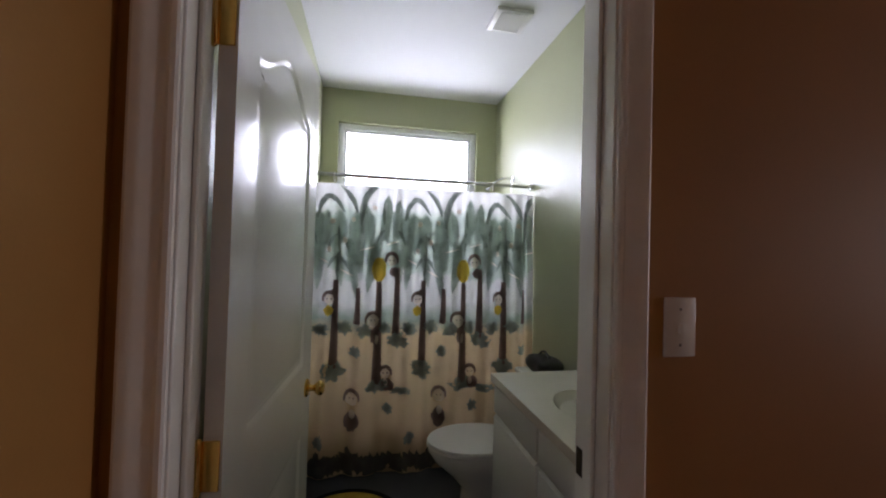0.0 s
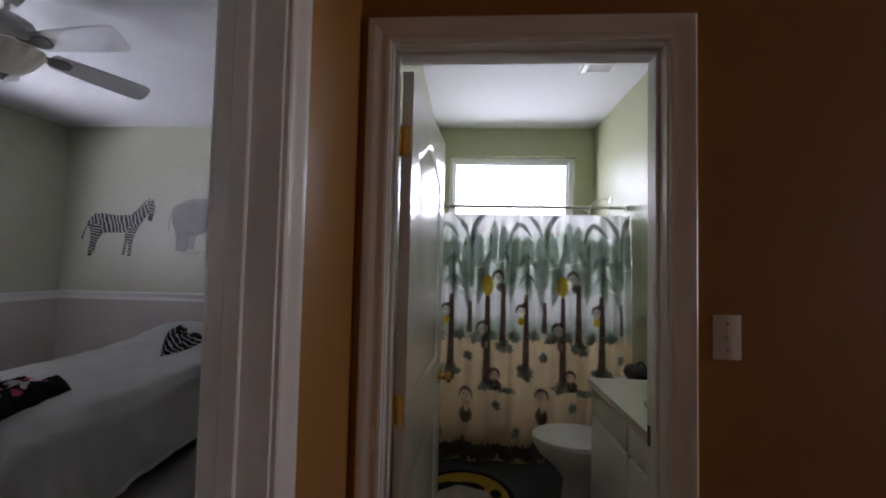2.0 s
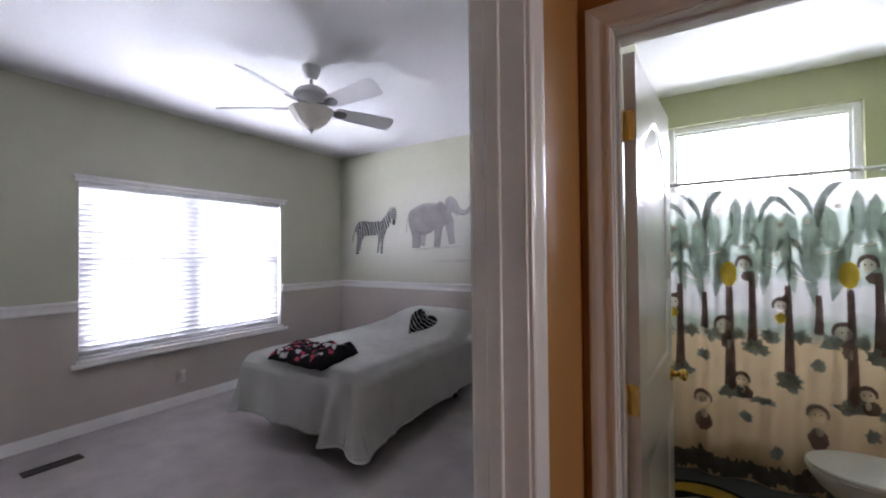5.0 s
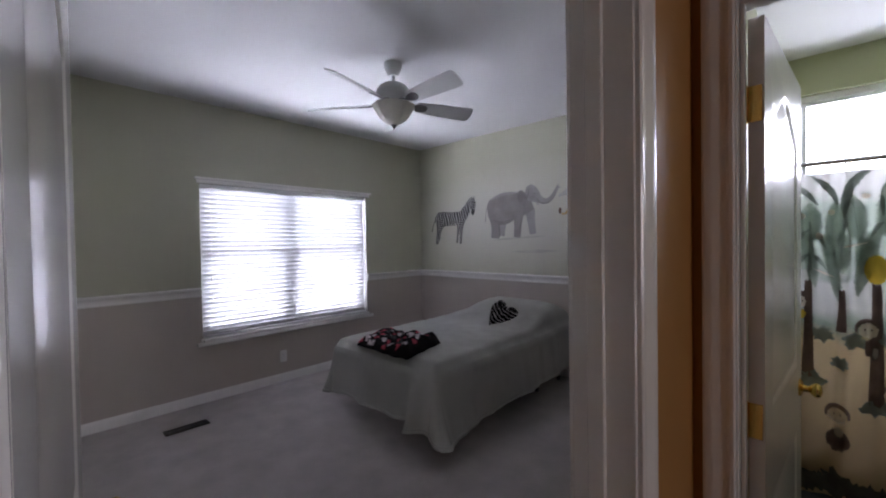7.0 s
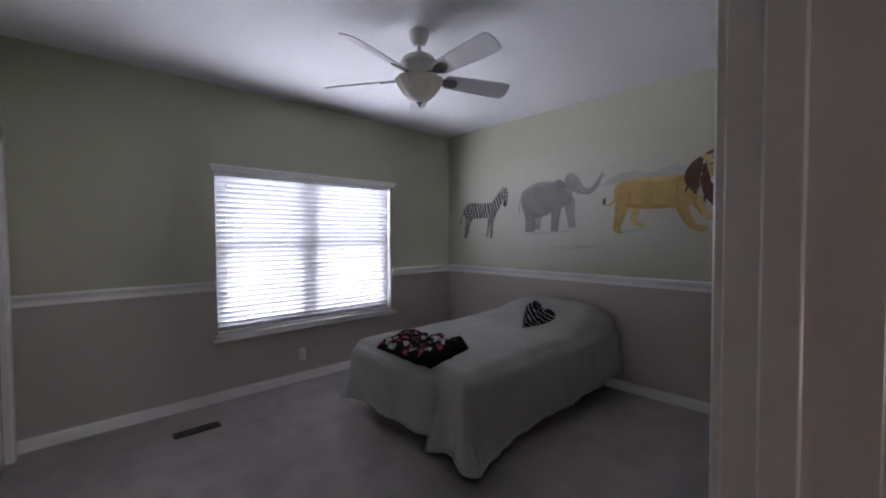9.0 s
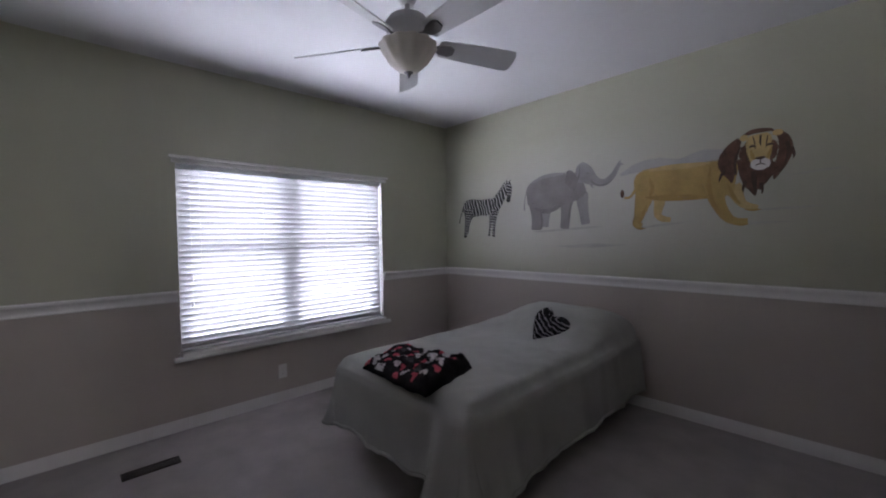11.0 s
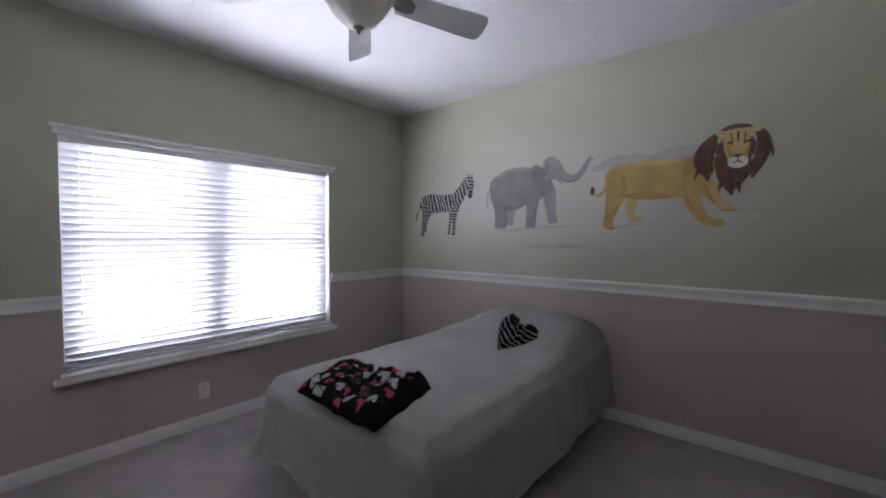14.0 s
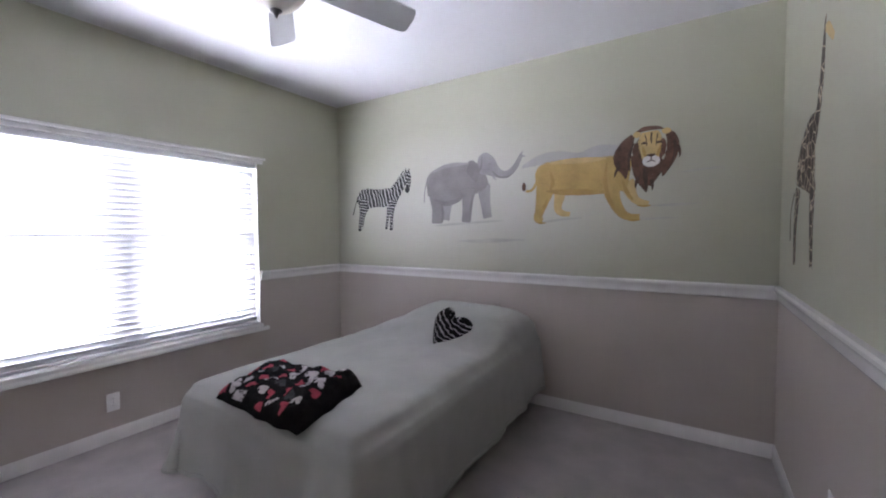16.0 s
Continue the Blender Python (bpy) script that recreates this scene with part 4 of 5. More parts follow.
def throw_blanket():
    cx, cy, turn = -3.64, 1.105, radians(1)
    w, l, h = 0.318, 0.225, 0.072
    ob = thing("throw_blanket", (cx, cy, BTOP), "folded black plush throw blanket printed with pink and white hearts", "blanket")

    def top(a, b, under=False):
        e = max(0.0, 1 - abs(a) ** 7) ** 0.5 * max(0.0, 1 - abs(b) ** 7) ** 0.5
        a0, b0 = a, b
        a, b = a0 * math.sqrt(1 - 0.04 * b0 ** 4), b0 * math.sqrt(1 - 0.04 * a0 ** 4)
        swell = 1 + 0.45 * math.exp(-((a - 0.82) / 0.18) ** 2) + 0.42 * noise.noise((a * 2.1, b * 2.1, 4)) + 0.22 * noise.noise((a * 5, b * 5, 8))
        skew = 0.10 * b * a
        x, y = w * (a - 0.19 * b + 0.05 * noise.noise((b * 3, a, 1))), l * (b + 0.10 * noise.noise((a * 3, b, 2)) + skew)
        x, y = cx + x * math.cos(turn) - y * math.sin(turn), cy + x * math.sin(turn) + y * math.cos(turn)
        g = bed_top(min(max(x, BX0 + 0.06), BX1 - 0.06), max(y, BY0 + 0.06)) + 0.003
        return (x, y, g + (0.0 if under else h * e * swell + 0.007 * e * noise.noise((x * 45, y * 45, 3)) + 0.004 * e * noise.noise((x * 110, y * 110, 9))))

    n = 84
    bm = bmesh.new()
    for under in (False, True):
        g = [[bm.verts.new(top(2 * i / n - 1, 2 * k / n - 1, under)) for i in range(n + 1)] for k in range(n + 1)]
        for k in range(n):
            for i in range(n):
                bm.faces.new((g[k][i], g[k][i + 1], g[k + 1][i + 1], g[k + 1][i]))
    bmesh.ops.remove_doubles(bm, verts=bm.verts[:], dist=1e-4)
    part("fold", bm, fleece, ob, soft=180)

    def lay(a, b):
        x, y, z = top(max(-0.97, min(0.97, a)), max(-0.97, min(0.97, b)))
        return (x, y, z + 0.0013)

    rng = random.Random(5)
    cells = [(-0.86 + 0.235 * i + 0.07 * rng.uniform(-1, 1), -0.88 + 0.36 * k + (0.18 if i % 2 else 0) + 0.08 * rng.uniform(-1, 1)) for i in range(8) for k in range(5)]
    looks = (heart_pink, heart_white, heart_white, heart_grey, heart_pink, heart_white)
    for j, (a, b) in enumerate(cells):
        size = rng.uniform(0.065, 0.125) * (1.25 if j % 5 == 0 else 1)
        t = rng.uniform(-1.1, 1.1) + 2.6
        shape = [(x * math.cos(t) - y * math.sin(t), x * math.sin(t) + y * math.cos(t)) for x, y in HEART]
        part("printed_heart", blot(bmesh.new(), a, b, size, size * w / l, lay, shape=shape, rings=4), looks[(j * 5 + j // 3) % 6 if a < 0.6 else j % 2], ob)


throw_blanket()


def heart_pillow():
    bm = bmesh.new()
    outline = spline([(x, y, 0) for x, y in HEART + HEART[:1]], 4)[:-1]
    m = pose(-3.475, 2.29, 0.690, 44, 0, 20)
    m = m @ Matrix.Rotation(radians(-26), 4, "Z")
    s, deep = 0.160, 0.092
    rings = [0.0, 0.25, 0.5, 0.7, 0.84, 0.93, 0.98, 1.0]
    for side in (1, -1):
        mid = bm.verts.new(m @ Vector((0, 0, side * deep)))
        old = None
        for r in rings[1:]:
            ring = []
            for x, y, _ in outline:
                px, py = x * s * r * (0.86 if x < 0 else 1.0), y * s * r * (1.12 if x < 0 else 0.98)
                puff = deep * math.sqrt(max(0.0, 1 - r ** 2.4)) * (1 + 0.18 * noise.noise((x * 2, y * 2, side)))
                ring.append(bm.verts.new(m @ Vector((px, py, side * puff))))
            for k in range(len(ring)):
                j = (k + 1) % len(ring)
                bm.faces.new((mid, ring[k], ring[j]) if old is None else (old[k], ring[k], ring[j], old[j]))
            old = ring
    bmesh.ops.remove_doubles(bm, verts=bm.verts[:], dist=1e-4)
    single("heart_pillow", bm, plush_stripes, "small heart-shaped plush pillow with zebra stripes leaning on the bed's pillows", "pillow", soft=180)


heart_pillow()


def floor_vent():
    x0, x1, y0, y1 = -4.885, -4.785, -0.195, 0.105
    v = thing("floor_vent", ((x0 + x1) / 2, (y0 + y1) / 2, 0.001), "dark brown metal floor register in the carpet", "floor vent")
    part("backing", boxed(x0 + 0.012, x1 - 0.012, y0 + 0.012, y1 - 0.012, 0.001, 0.003), black_plastic, v)
    for a, b, c, d in ((x0, x1, y0, y0 + 0.016), (x0, x1, y1 - 0.016, y1), (x0, x0 + 0.016, y0 + 0.016, y1 - 0.016), (x1 - 0.016, x1, y0 + 0.016, y1 - 0.016)):
        part("frame", boxed(a, b, c, d, 0.001, 0.008, r=0.002, seg=1), dark_metal, v)
    me = link_mesh("slat", boxed(x0 + 0.016, x1 - 0.016, -0.003, 0.003, 0.003, 0.007), dark_metal)
    for k in range(17):
        s = part("slat", me, None, v)
        s.location = (0, y0 + 0.030 + k * (y1 - y0 - 0.060) / 16, 0)
    part("lever", boxed(x0 + 0.045, x0 + 0.055, y1 - 0.030, y1 - 0.022, 0.006, 0.014, r=0.001, seg=1), dark_metal, v)


floor_vent()


def wall_plate(name, at, u, z, label, switch=False):
    """An outlet or a switch on a wall. at(u, z, d) as for mouldings."""
    w, h = (0.036, 0.060)
    p = thing(name, at(u, z, 0.0), label, "switch" if switch else "outlet")

    def slab(u0, u1, z0, z1, d0, d1, r):
        a, b = Vector(at(u0, z0, d0)), Vector(at(u1, z1, d1))
        lo, hi = [min(i, j) for i, j in zip(a, b)], [max(i, j) for i, j in zip(a, b)]
        return boxed(lo[0], hi[0], lo[1], hi[1], lo[2], hi[2], r=r)

    part("plate", slab(u - w, u + w, z - h, z + h, 0.0005, 0.006, 0.002), white_plastic, p)
    if switch:
        part("toggle", slab(u - 0.005, u + 0.005, z - 0.012, z + 0.006, 0.005, 0.014, 0.002), white_plastic, p)
        marks = ((z + 0.036), (z - 0.036))
    else:
        for dz in (-0.021, 0.021):
            f = part("socket", slab(u - 0.017, u + 0.017, z + dz - 0.014, z + dz + 0.014, 0.005, 0.008, 0.002), white_plastic, p)
            for du in (-0.006, 0.006):
                part("slot", slab(u + du - 0.001, u + du + 0.001, z + dz - 0.004, z + dz + 0.005, 0.0075, 0.0083, 0), black_plastic, f)
        marks = (z,)
    for mz in marks:
        part("screw", slab(u - 0.003, u + 0.003, mz - 0.003, mz + 0.003, 0.0055, 0.0068, 0.001), fan_iron, p)
    return p


wall_plate("wall_outlet", on_west, 0.955, 0.265, "white electrical outlet below the bedroom window")
wall_plate("wall_outlet", on_east_room, 1.83, 0.385, "white electrical outlet on the taupe wall")
wall_plate("light_switch", on_bath_hall, -0.443, 1.213, "white light switch on the burnt orange hall wall", True)


# ---- mural ----
def painted(name, strokes, material, layer, at, parent, label="", blots=()):
    """Paints strokes and blots on a wall, each a part of its own, in thin layers."""
    depth = 0.0007 + 0.00028 * layer
    for k, s in enumerate([*strokes, *blots]):
        bm, d = bmesh.new(), depth + 0.00003 * k
        if k < len(strokes):
            stroke(bm, s, lambda u, z: at(u, z, d), n=8, across=4)
        else:
            blot(bm, *s[:4], lambda u, z: at(u, z, d), jag=s[4] if len(s) > 4 else 0.03, seg=36)
        part(name, bm, material, parent, label)


def shape_thing(name, at, u, z, label):
    return thing(name, at(u, z, 0.0), label, "mural")


m1 = shape_thing("mural_shape", on_north, -4.7, 1.7, "small black-and-white striped shape painted on the wall")
painted("body", [[(-5.015, 1.74, 0.06), (-4.96, 1.738, 0.20), (-4.87, 1.74, 0.235), (-4.74, 1.735, 0.21), (-4.61, 1.735, 0.205), (-4.52, 1.745, 0.18), (-4.48, 1.75, 0.10)], [(-4.54, 1.74, 0.18), (-4.47, 1.81, 0.145), (-4.40, 1.89, 0.105), (-4.365, 1.95, 0.070)]], mural_stripes, 0, on_north, m1)
painted("leg", [[(-4.93, 1.74, 0.18), (-4.935, 1.64, 0.12), (-4.96, 1.56, 0.062), (-4.975, 1.50, 0.05), (-4.978, 1.42, 0.052)], [(-4.53, 1.71, 0.14), (-4.545, 1.62, 0.085), (-4.55, 1.54, 0.052), (-4.558, 1.42, 0.046)], [(-4.585, 1.65, 0.07), (-4.60, 1.55, 0.042), (-4.618, 1.435, 0.034)], [(-4.88, 1.66, 0.09), (-4.925, 1.56, 0.045), (-4.945, 1.44, 0.036)]], mural_leg_stripes, 1, on_north, m1)
painted("head", [[(-4.375, 1.975, 0.050), (-4.345, 1.93, 0.085), (-4.34, 1.86, 0.070), (-4.352, 1.79, 0.050)]], mural_leg_stripes, 2, on_north, m1)
painted("mane", [[(-4.54, 1.835, 0.012), (-4.47, 1.895, 0.022), (-4.41, 1.965, 0.020), (-4.39, 1.99, 0.008)]], mural_leg_stripes, 2, on_north, m1)
painted("dark_mark", [[(-5.0, 1.77, 0.010), (-5.045, 1.66, 0.012), (-5.075, 1.57, 0.020)], [(-4.372, 1.97, 0.018), (-4.37, 2.005, 0.008)], [(-4.335, 1.965, 0.016), (-4.326, 2.0, 0.008)], [(-4.345, 1.925, 0.004), (-4.332, 1.92, 0.010)]], mural_black, 3, on_north, m1, blots=((-4.352, 1.798, 0.030, 0.036), (-4.98, 1.420, 0.028, 0.018), (-4.558, 1.422, 0.024, 0.014), (-4.62, 1.432, 0.018, 0.013)))

m2 = shape_thing("mural_shape", on_north, -3.7, 1.75, "large grey shape with a raised curl painted on the wall")
painted("far_limb", [[(-3.54, 1.80, 0.15), (-3.52, 1.62, 0.105), (-3.50, 1.50, 0.095)], [(-3.90, 1.72, 0.15), (-3.91, 1.58, 0.10), (-3.92, 1.49, 0.09)]], mural_grey_light, 0, on_north, m2)
painted("body", [[(-4.125, 1.80, 0.16), (-4.07, 1.805, 0.30), (-3.97, 1.81, 0.37), (-3.85, 1.825, 0.375), (-3.72, 1.84, 0.35), (-3.60, 1.86, 0.30), (-3.52, 1.89, 0.22)], [(-4.02, 1.74, 0.20), (-4.01, 1.60, 0.135), (-4.02, 1.46, 0.125)], [(-3.68, 1.78, 0.18), (-3.70, 1.60, 0.105), (-3.712, 1.465, 0.10)]], mural_grey, 1, on_north, m2)
painted("head", [[(-3.56, 1.97, 0.19), (-3.50, 1.945, 0.20), (-3.44, 1.90, 0.12), (-3.385, 1.868, 0.080), (-3.32, 1.862, 0.066), (-3.26, 1.905, 0.056), (-3.225, 1.96, 0.045), (-3.195, 2.01, 0.036)]], mural_grey_light, 2, on_north, m2, blots=((-3.525, 1.985, 0.075, 0.080),))
painted("shading", [[(-4.04, 1.69, 0.02), (-3.92, 1.645, 0.05), (-3.80, 1.665, 0.04), (-3.72, 1.71, 0.01)], [(-3.965, 1.66, 0.01), (-3.95, 1.56, 0.03), (-3.96, 1.47, 0.02)], [(-3.64, 1.72, 0.01), (-3.66, 1.60, 0.028), (-3.67, 1.48, 0.02)], [(-3.62, 1.80, 0.004), (-3.60, 1.86, 0.02), (-3.56, 1.95, 0.014), (-3.555, 2.03, 0.004)], [(-3.46, 1.90, 0.004), (-3.40, 1.845, 0.018), (-3.32, 1.838, 0.014), (-3.25, 1.88, 0.004)]], mural_dusk, 3, on_north, m2)
painted("highlight", [[(-4.07, 1.93, 0.01), (-3.94, 1.975, 0.04), (-3.80, 1.985, 0.04), (-3.70, 1.98, 0.01)]], mural_grey_light, 2, on_north, m2)
painted("ear", [[(-3.68, 2.00, 0.02), (-3.655, 1.97, 0.09), (-3.64, 1.92, 0.13), (-3.62, 1.86, 0.08), (-3.60, 1.82, 0.01)]], mural_dusk, 2, on_north, m2)
painted("tusk", [[(-3.455, 1.855, 0.010), (-3.435, 1.83, 0.012), (-3.415, 1.82, 0.004)], [(-3.205, 2.005, 0.016), (-3.19, 2.03, 0.010)], [(-3.19, 1.995, 0.016), (-3.165, 1.99, 0.008)]], mural_grey_light, 4, on_north, m2)
painted("dark_mark", [[(-3.495, 1.955, 0.004), (-3.48, 1.958, 0.010), (-3.47, 1.952, 0.004)]], mural_dusk, 5, on_north, m2)
painted("tail", [[(-4.11, 1.90, 0.014), (-4.145, 1.78, 0.010), (-4.155, 1.66, 0.016)]], mural_grey, 4, on_north, m2)

m3 = shape_thing("mural_shape", on_north, -2.7, 1.75, "large ochre shape with a dark brown ruff painted on the wall")
painted("far_limb", [[(-2.88, 1.74, 0.14), (-2.895, 1.64, 0.09), (-2.905, 1.56, 0.065), (-2.87, 1.525, 0.055), (-2.81, 1.515, 0.04)], [(-2.43, 1.74, 0.13), (-2.385, 1.63, 0.075), (-2.345, 1.59, 0.055), (-2.28, 1.573, 0.036)]], mural_ochre_light, 0, on_north, m3)
painted("body", [[(-3.085, 1.80, 0.08), (-3.04, 1.805, 0.22), (-2.95, 1.81, 0.27), (-2.78, 1.805, 0.265), (-2.60, 1.795, 0.29), (-2.47, 1.79, 0.30), (-2.40, 1.78, 0.22)], [(-2.99, 1.76, 0.20), (-3.02, 1.65, 0.14), (-3.05, 1.54, 0.085), (-3.065, 1.49, 0.07), (-3.02, 1.472, 0.05)], [(-2.53, 1.77, 0.19), (-2.515, 1.64, 0.115), (-2.465, 1.53, 0.080), (-2.41, 1.487, 0.060), (-2.335, 1.483, 0.045)], [(-3.05, 1.82, 0.035), (-3.085, 1.75, 0.026), (-3.12, 1.712, 0.024), (-3.165, 1.71, 0.022)]], mural_ochre, 1, on_north, m3)
painted("shading", [[(-3.00, 1.70, 0.01), (-2.87, 1.685, 0.05), (-2.70, 1.675, 0.05), (-2.57, 1.665, 0.02)], [(-2.985, 1.64, 0.01), (-3.02, 1.56, 0.03), (-3.045, 1.49, 0.02)], [(-2.555, 1.88, 0.01), (-2.565, 1.76, 0.03), (-2.545, 1.64, 0.03), (-2.50, 1.54, 0.02)], [(-2.97, 1.86, 0.01), (-2.945, 1.77, 0.035), (-2.97, 1.69, 0.01)], [(-2.45, 1.74, 0.01), (-2.42, 1.66, 0.03), (-2.38, 1.60, 0.01)], [(-2.43, 1.468, 0.004), (-2.38, 1.462, 0.022), (-2.33, 1.464, 0.004)], [(-2.36, 1.565, 0.004), (-2.31, 1.558, 0.018), (-2.265, 1.562, 0.004)], [(-3.08, 1.462, 0.004), (-3.04, 1.452, 0.020), (-2.99, 1.456, 0.004)]], mural_umber, 2, on_north, m3)
painted("highlight", [[(-2.98, 1.91, 0.01), (-2.83, 1.915, 0.045), (-2.66, 1.91, 0.04), (-2.55, 1.91, 0.01)]], mural_ochre_light, 2, on_north, m3)
painted("ruff", [[(-2.385, 2.05, 0.03), (-2.425, 1.985, 0.10), (-2.455, 1.91, 0.13), (-2.45, 1.85, 0.11), (-2.435, 1.79, 0.05), (-2.43, 1.75, 0.01)], [(-2.37, 1.92, 0.08), (-2.345, 1.83, 0.11), (-2.325, 1.75, 0.10), (-2.308, 1.69, 0.05), (-2.30, 1.65, 0.008)], [(-2.19, 2.06, 0.03), (-2.155, 2.01, 0.07), (-2.145, 1.94, 0.085), (-2.165, 1.86, 0.075), (-2.19, 1.79, 0.04), (-2.205, 1.75, 0.008)], [(-2.20, 1.87, 0.07), (-2.235, 1.81, 0.09), (-2.265, 1.75, 0.07), (-2.285, 1.69, 0.02)], [(-2.37, 2.06, 0.02), (-2.31, 2.082, 0.036), (-2.23, 2.078, 0.026), (-2.20, 2.065, 0.008)]], mural_mane, 2, on_north, m3, blots=((-2.285, 1.815, 0.075, 0.05, 0.10), (-2.285, 1.94, 0.115, 0.105, 0.08), (-3.178, 1.745, 0.018, 0.038, 0.1)))
painted("lock", [[(-2.47, 1.85, 0.03), (-2.495, 1.80, 0.02), (-2.505, 1.765, 0.004)], [(-2.38, 2.0, 0.012), (-2.41, 1.90, 0.022), (-2.405, 1.80, 0.012)], [(-2.35, 1.76, 0.03), (-2.365, 1.71, 0.02), (-2.365, 1.68, 0.004)], [(-2.27, 1.74, 0.03), (-2.262, 1.69, 0.018), (-2.265, 1.66, 0.004)], [(-2.31, 1.82, 0.03), (-2.305, 1.74, 0.03), (-2.298, 1.66, 0.006)], [(-2.14, 1.99, 0.02), (-2.13, 1.92, 0.026), (-2.15, 1.84, 0.006)], [(-2.12, 1.95, 0.03), (-2.105, 1.90, 0.018), (-2.11, 1.87, 0.004)]], mural_brown, 3, on_north, m3)
painted("face", [[(-2.285, 2.062, 0.11), (-2.283, 2.03, 0.155), (-2.281, 1.97, 0.160), (-2.278, 1.91, 0.135), (-2.275, 1.86, 0.105), (-2.272, 1.84, 0.08)]], mural_ochre_light, 4, on_north, m3, blots=((-2.362, 2.048, 0.026, 0.024), (-2.185, 2.052, 0.030, 0.022)))
painted("muzzle", [], mural_white, 5, on_north, m3, blots=((-2.273, 1.862, 0.058, 0.044),))
painted("dark_mark", [[(-2.335, 1.980, 0.010), (-2.315, 1.986, 0.018), (-2.295, 1.977, 0.008)], [(-2.245, 1.977, 0.008), (-2.225, 1.984, 0.018), (-2.203, 1.98, 0.010)], [(-2.302, 1.903, 0.010), (-2.273, 1.900, 0.024), (-2.245, 1.904, 0.010)], [(-2.273, 1.895, 0.008), (-2.273, 1.868, 0.008)], [(-2.302, 1.853, 0.005), (-2.273, 1.864, 0.009), (-2.245, 1.854, 0.005)], [(-2.272, 2.055, 0.014), (-2.274, 2.01, 0.012), (-2.272, 1.98, 0.006)], [(-2.315, 2.05, 0.006), (-2.305, 2.01, 0.008), (-2.30, 1.96, 0.004)], [(-2.235, 2.045, 0.006), (-2.24, 2.01, 0.008), (-2.245, 1.96, 0.004)]], mural_brown, 6, on_north, m3)
painted("shading", [[(-2.325, 1.965, 0.004), (-2.315, 1.92, 0.024), (-2.305, 1.89, 0.006)], [(-2.215, 1.965, 0.004), (-2.228, 1.92, 0.024), (-2.24, 1.89, 0.006)]], mural_umber, 5, on_north, m3)

m4 = shape_thing("mural_shape", on_east_room, 2.35, 1.7, "tall brown spotted shape painted on the wall")
painted("body", [[(2.125, 2.25, 0.025), (2.14, 2.19, 0.040), (2.155, 2.05, 0.075), (2.175, 1.97, 0.085), (2.21, 1.87, 0.10), (2.31, 1.79, 0.26), (2.38, 1.69, 0.40), (2.41, 1.61, 0.42), (2.42, 1.57, 0.38)], [(2.54, 1.60, 0.12), (2.585, 1.42, 0.085), (2.59, 1.20, 0.065)], [(2.26, 1.60, 0.12), (2.265, 1.42, 0.085), (2.25, 1.21, 0.065)]], mural_spots, 0, on_east_room, m4)
painted("tail", [[(2.62, 1.58, 0.02), (2.70, 1.47, 0.02), (2.70, 1.32, 0.03)]], mural_brown, 1, on_east_room, m4)
painted("head", [[(2.13, 2.19, 0.03), (2.09, 2.18, 0.055), (2.03, 2.13, 0.045), (2.00, 2.11, 0.03)]], mural_ochre_light, 1, on_east_room, m4)

m5 = shape_thing("mural_shape", on_north, -3.2, 1.5, "soft grey hills and ground shadows painted on the wall")
painted("hill", [[(-3.20, 1.90, 0.02), (-3.05, 1.945, 0.09), (-2.90, 1.955, 0.10), (-2.75, 1.945, 0.06), (-2.62, 1.965, 0.10), (-2.50, 1.95, 0.10), (-2.42, 1.93, 0.02)]], mural_hill, -1, on_north, m5)
painted("ground_shadow", [[(-3.80, 1.31, 0.004), (-3.62, 1.308, 0.030), (-3.45, 1.314, 0.040), (-3.30, 1.318, 0.026), (-3.15, 1.322, 0.003)], [(-3.10, 1.452, 0.003), (-2.9, 1.475, 0.022), (-2.72, 1.49, 0.003)], [(-2.48, 1.462, 0.003), (-2.3, 1.47, 0.020), (-2.10, 1.475, 0.003)], [(-2.36, 1.555, 0.003), (-2.15, 1.56, 0.018), (-1.95, 1.565, 0.003)], [(-4.05, 1.448, 0.003), (-3.9, 1.455, 0.022), (-3.5, 1.475, 0.020), (-3.35, 1.48, 0.003)], [(-2.12, 1.77, 0.003), (-1.98, 1.78, 0.018), (-1.86, 1.785, 0.003)]], mural_shade, -1, on_north, m5)


# ---- bathroom ----
ROD_Y, ROD_Z = 2.150, 1.838
rod = thing("shower_curtain_rod", (-0.7, ROD_Y, ROD_Z), "chrome tension rod across the bathtub", "curtain rod")
part("tube", tube(bmesh.new(), [(XH + 0.004, ROD_Y, ROD_Z), (XB - 0.004, ROD_Y, ROD_Z)], 0.0125, 16), chrome, rod)
for x, s in ((XH, 1), (XB, -1)):
    part("end_cap", lathe([(0, 0), (0.024, 0), (0.024, 0.012), (0.017, 0.03), (0, 0.03)], 20, at=(x, ROD_Y, ROD_Z), m=Matrix.Rotation(radians(90 * s), 4, "Y")), chrome, rod)

CX0, CX1, CZ0, CZ1 = -1.440, 0.044, 0.000, 1.782


def fold(x, z, d=0.0):
    """The hanging cloth: y of its room side at x and z, moved d towards the room."""
    low = (CZ1 - z) / (CZ1 - CZ0)
    a = 0.010 + 0.010 * low
    s = x - CX0
    tight = max(0.0, (x + 0.30) / 0.32)
    y = ROD_Y - 0.075 * low + a * math.sin(s * 26 + 1.3 * math.sin(s * 5)) + 0.006 * math.sin(s * 61 + 4 * low) + 0.012 * tight * math.sin(s * 75)
    return y - d


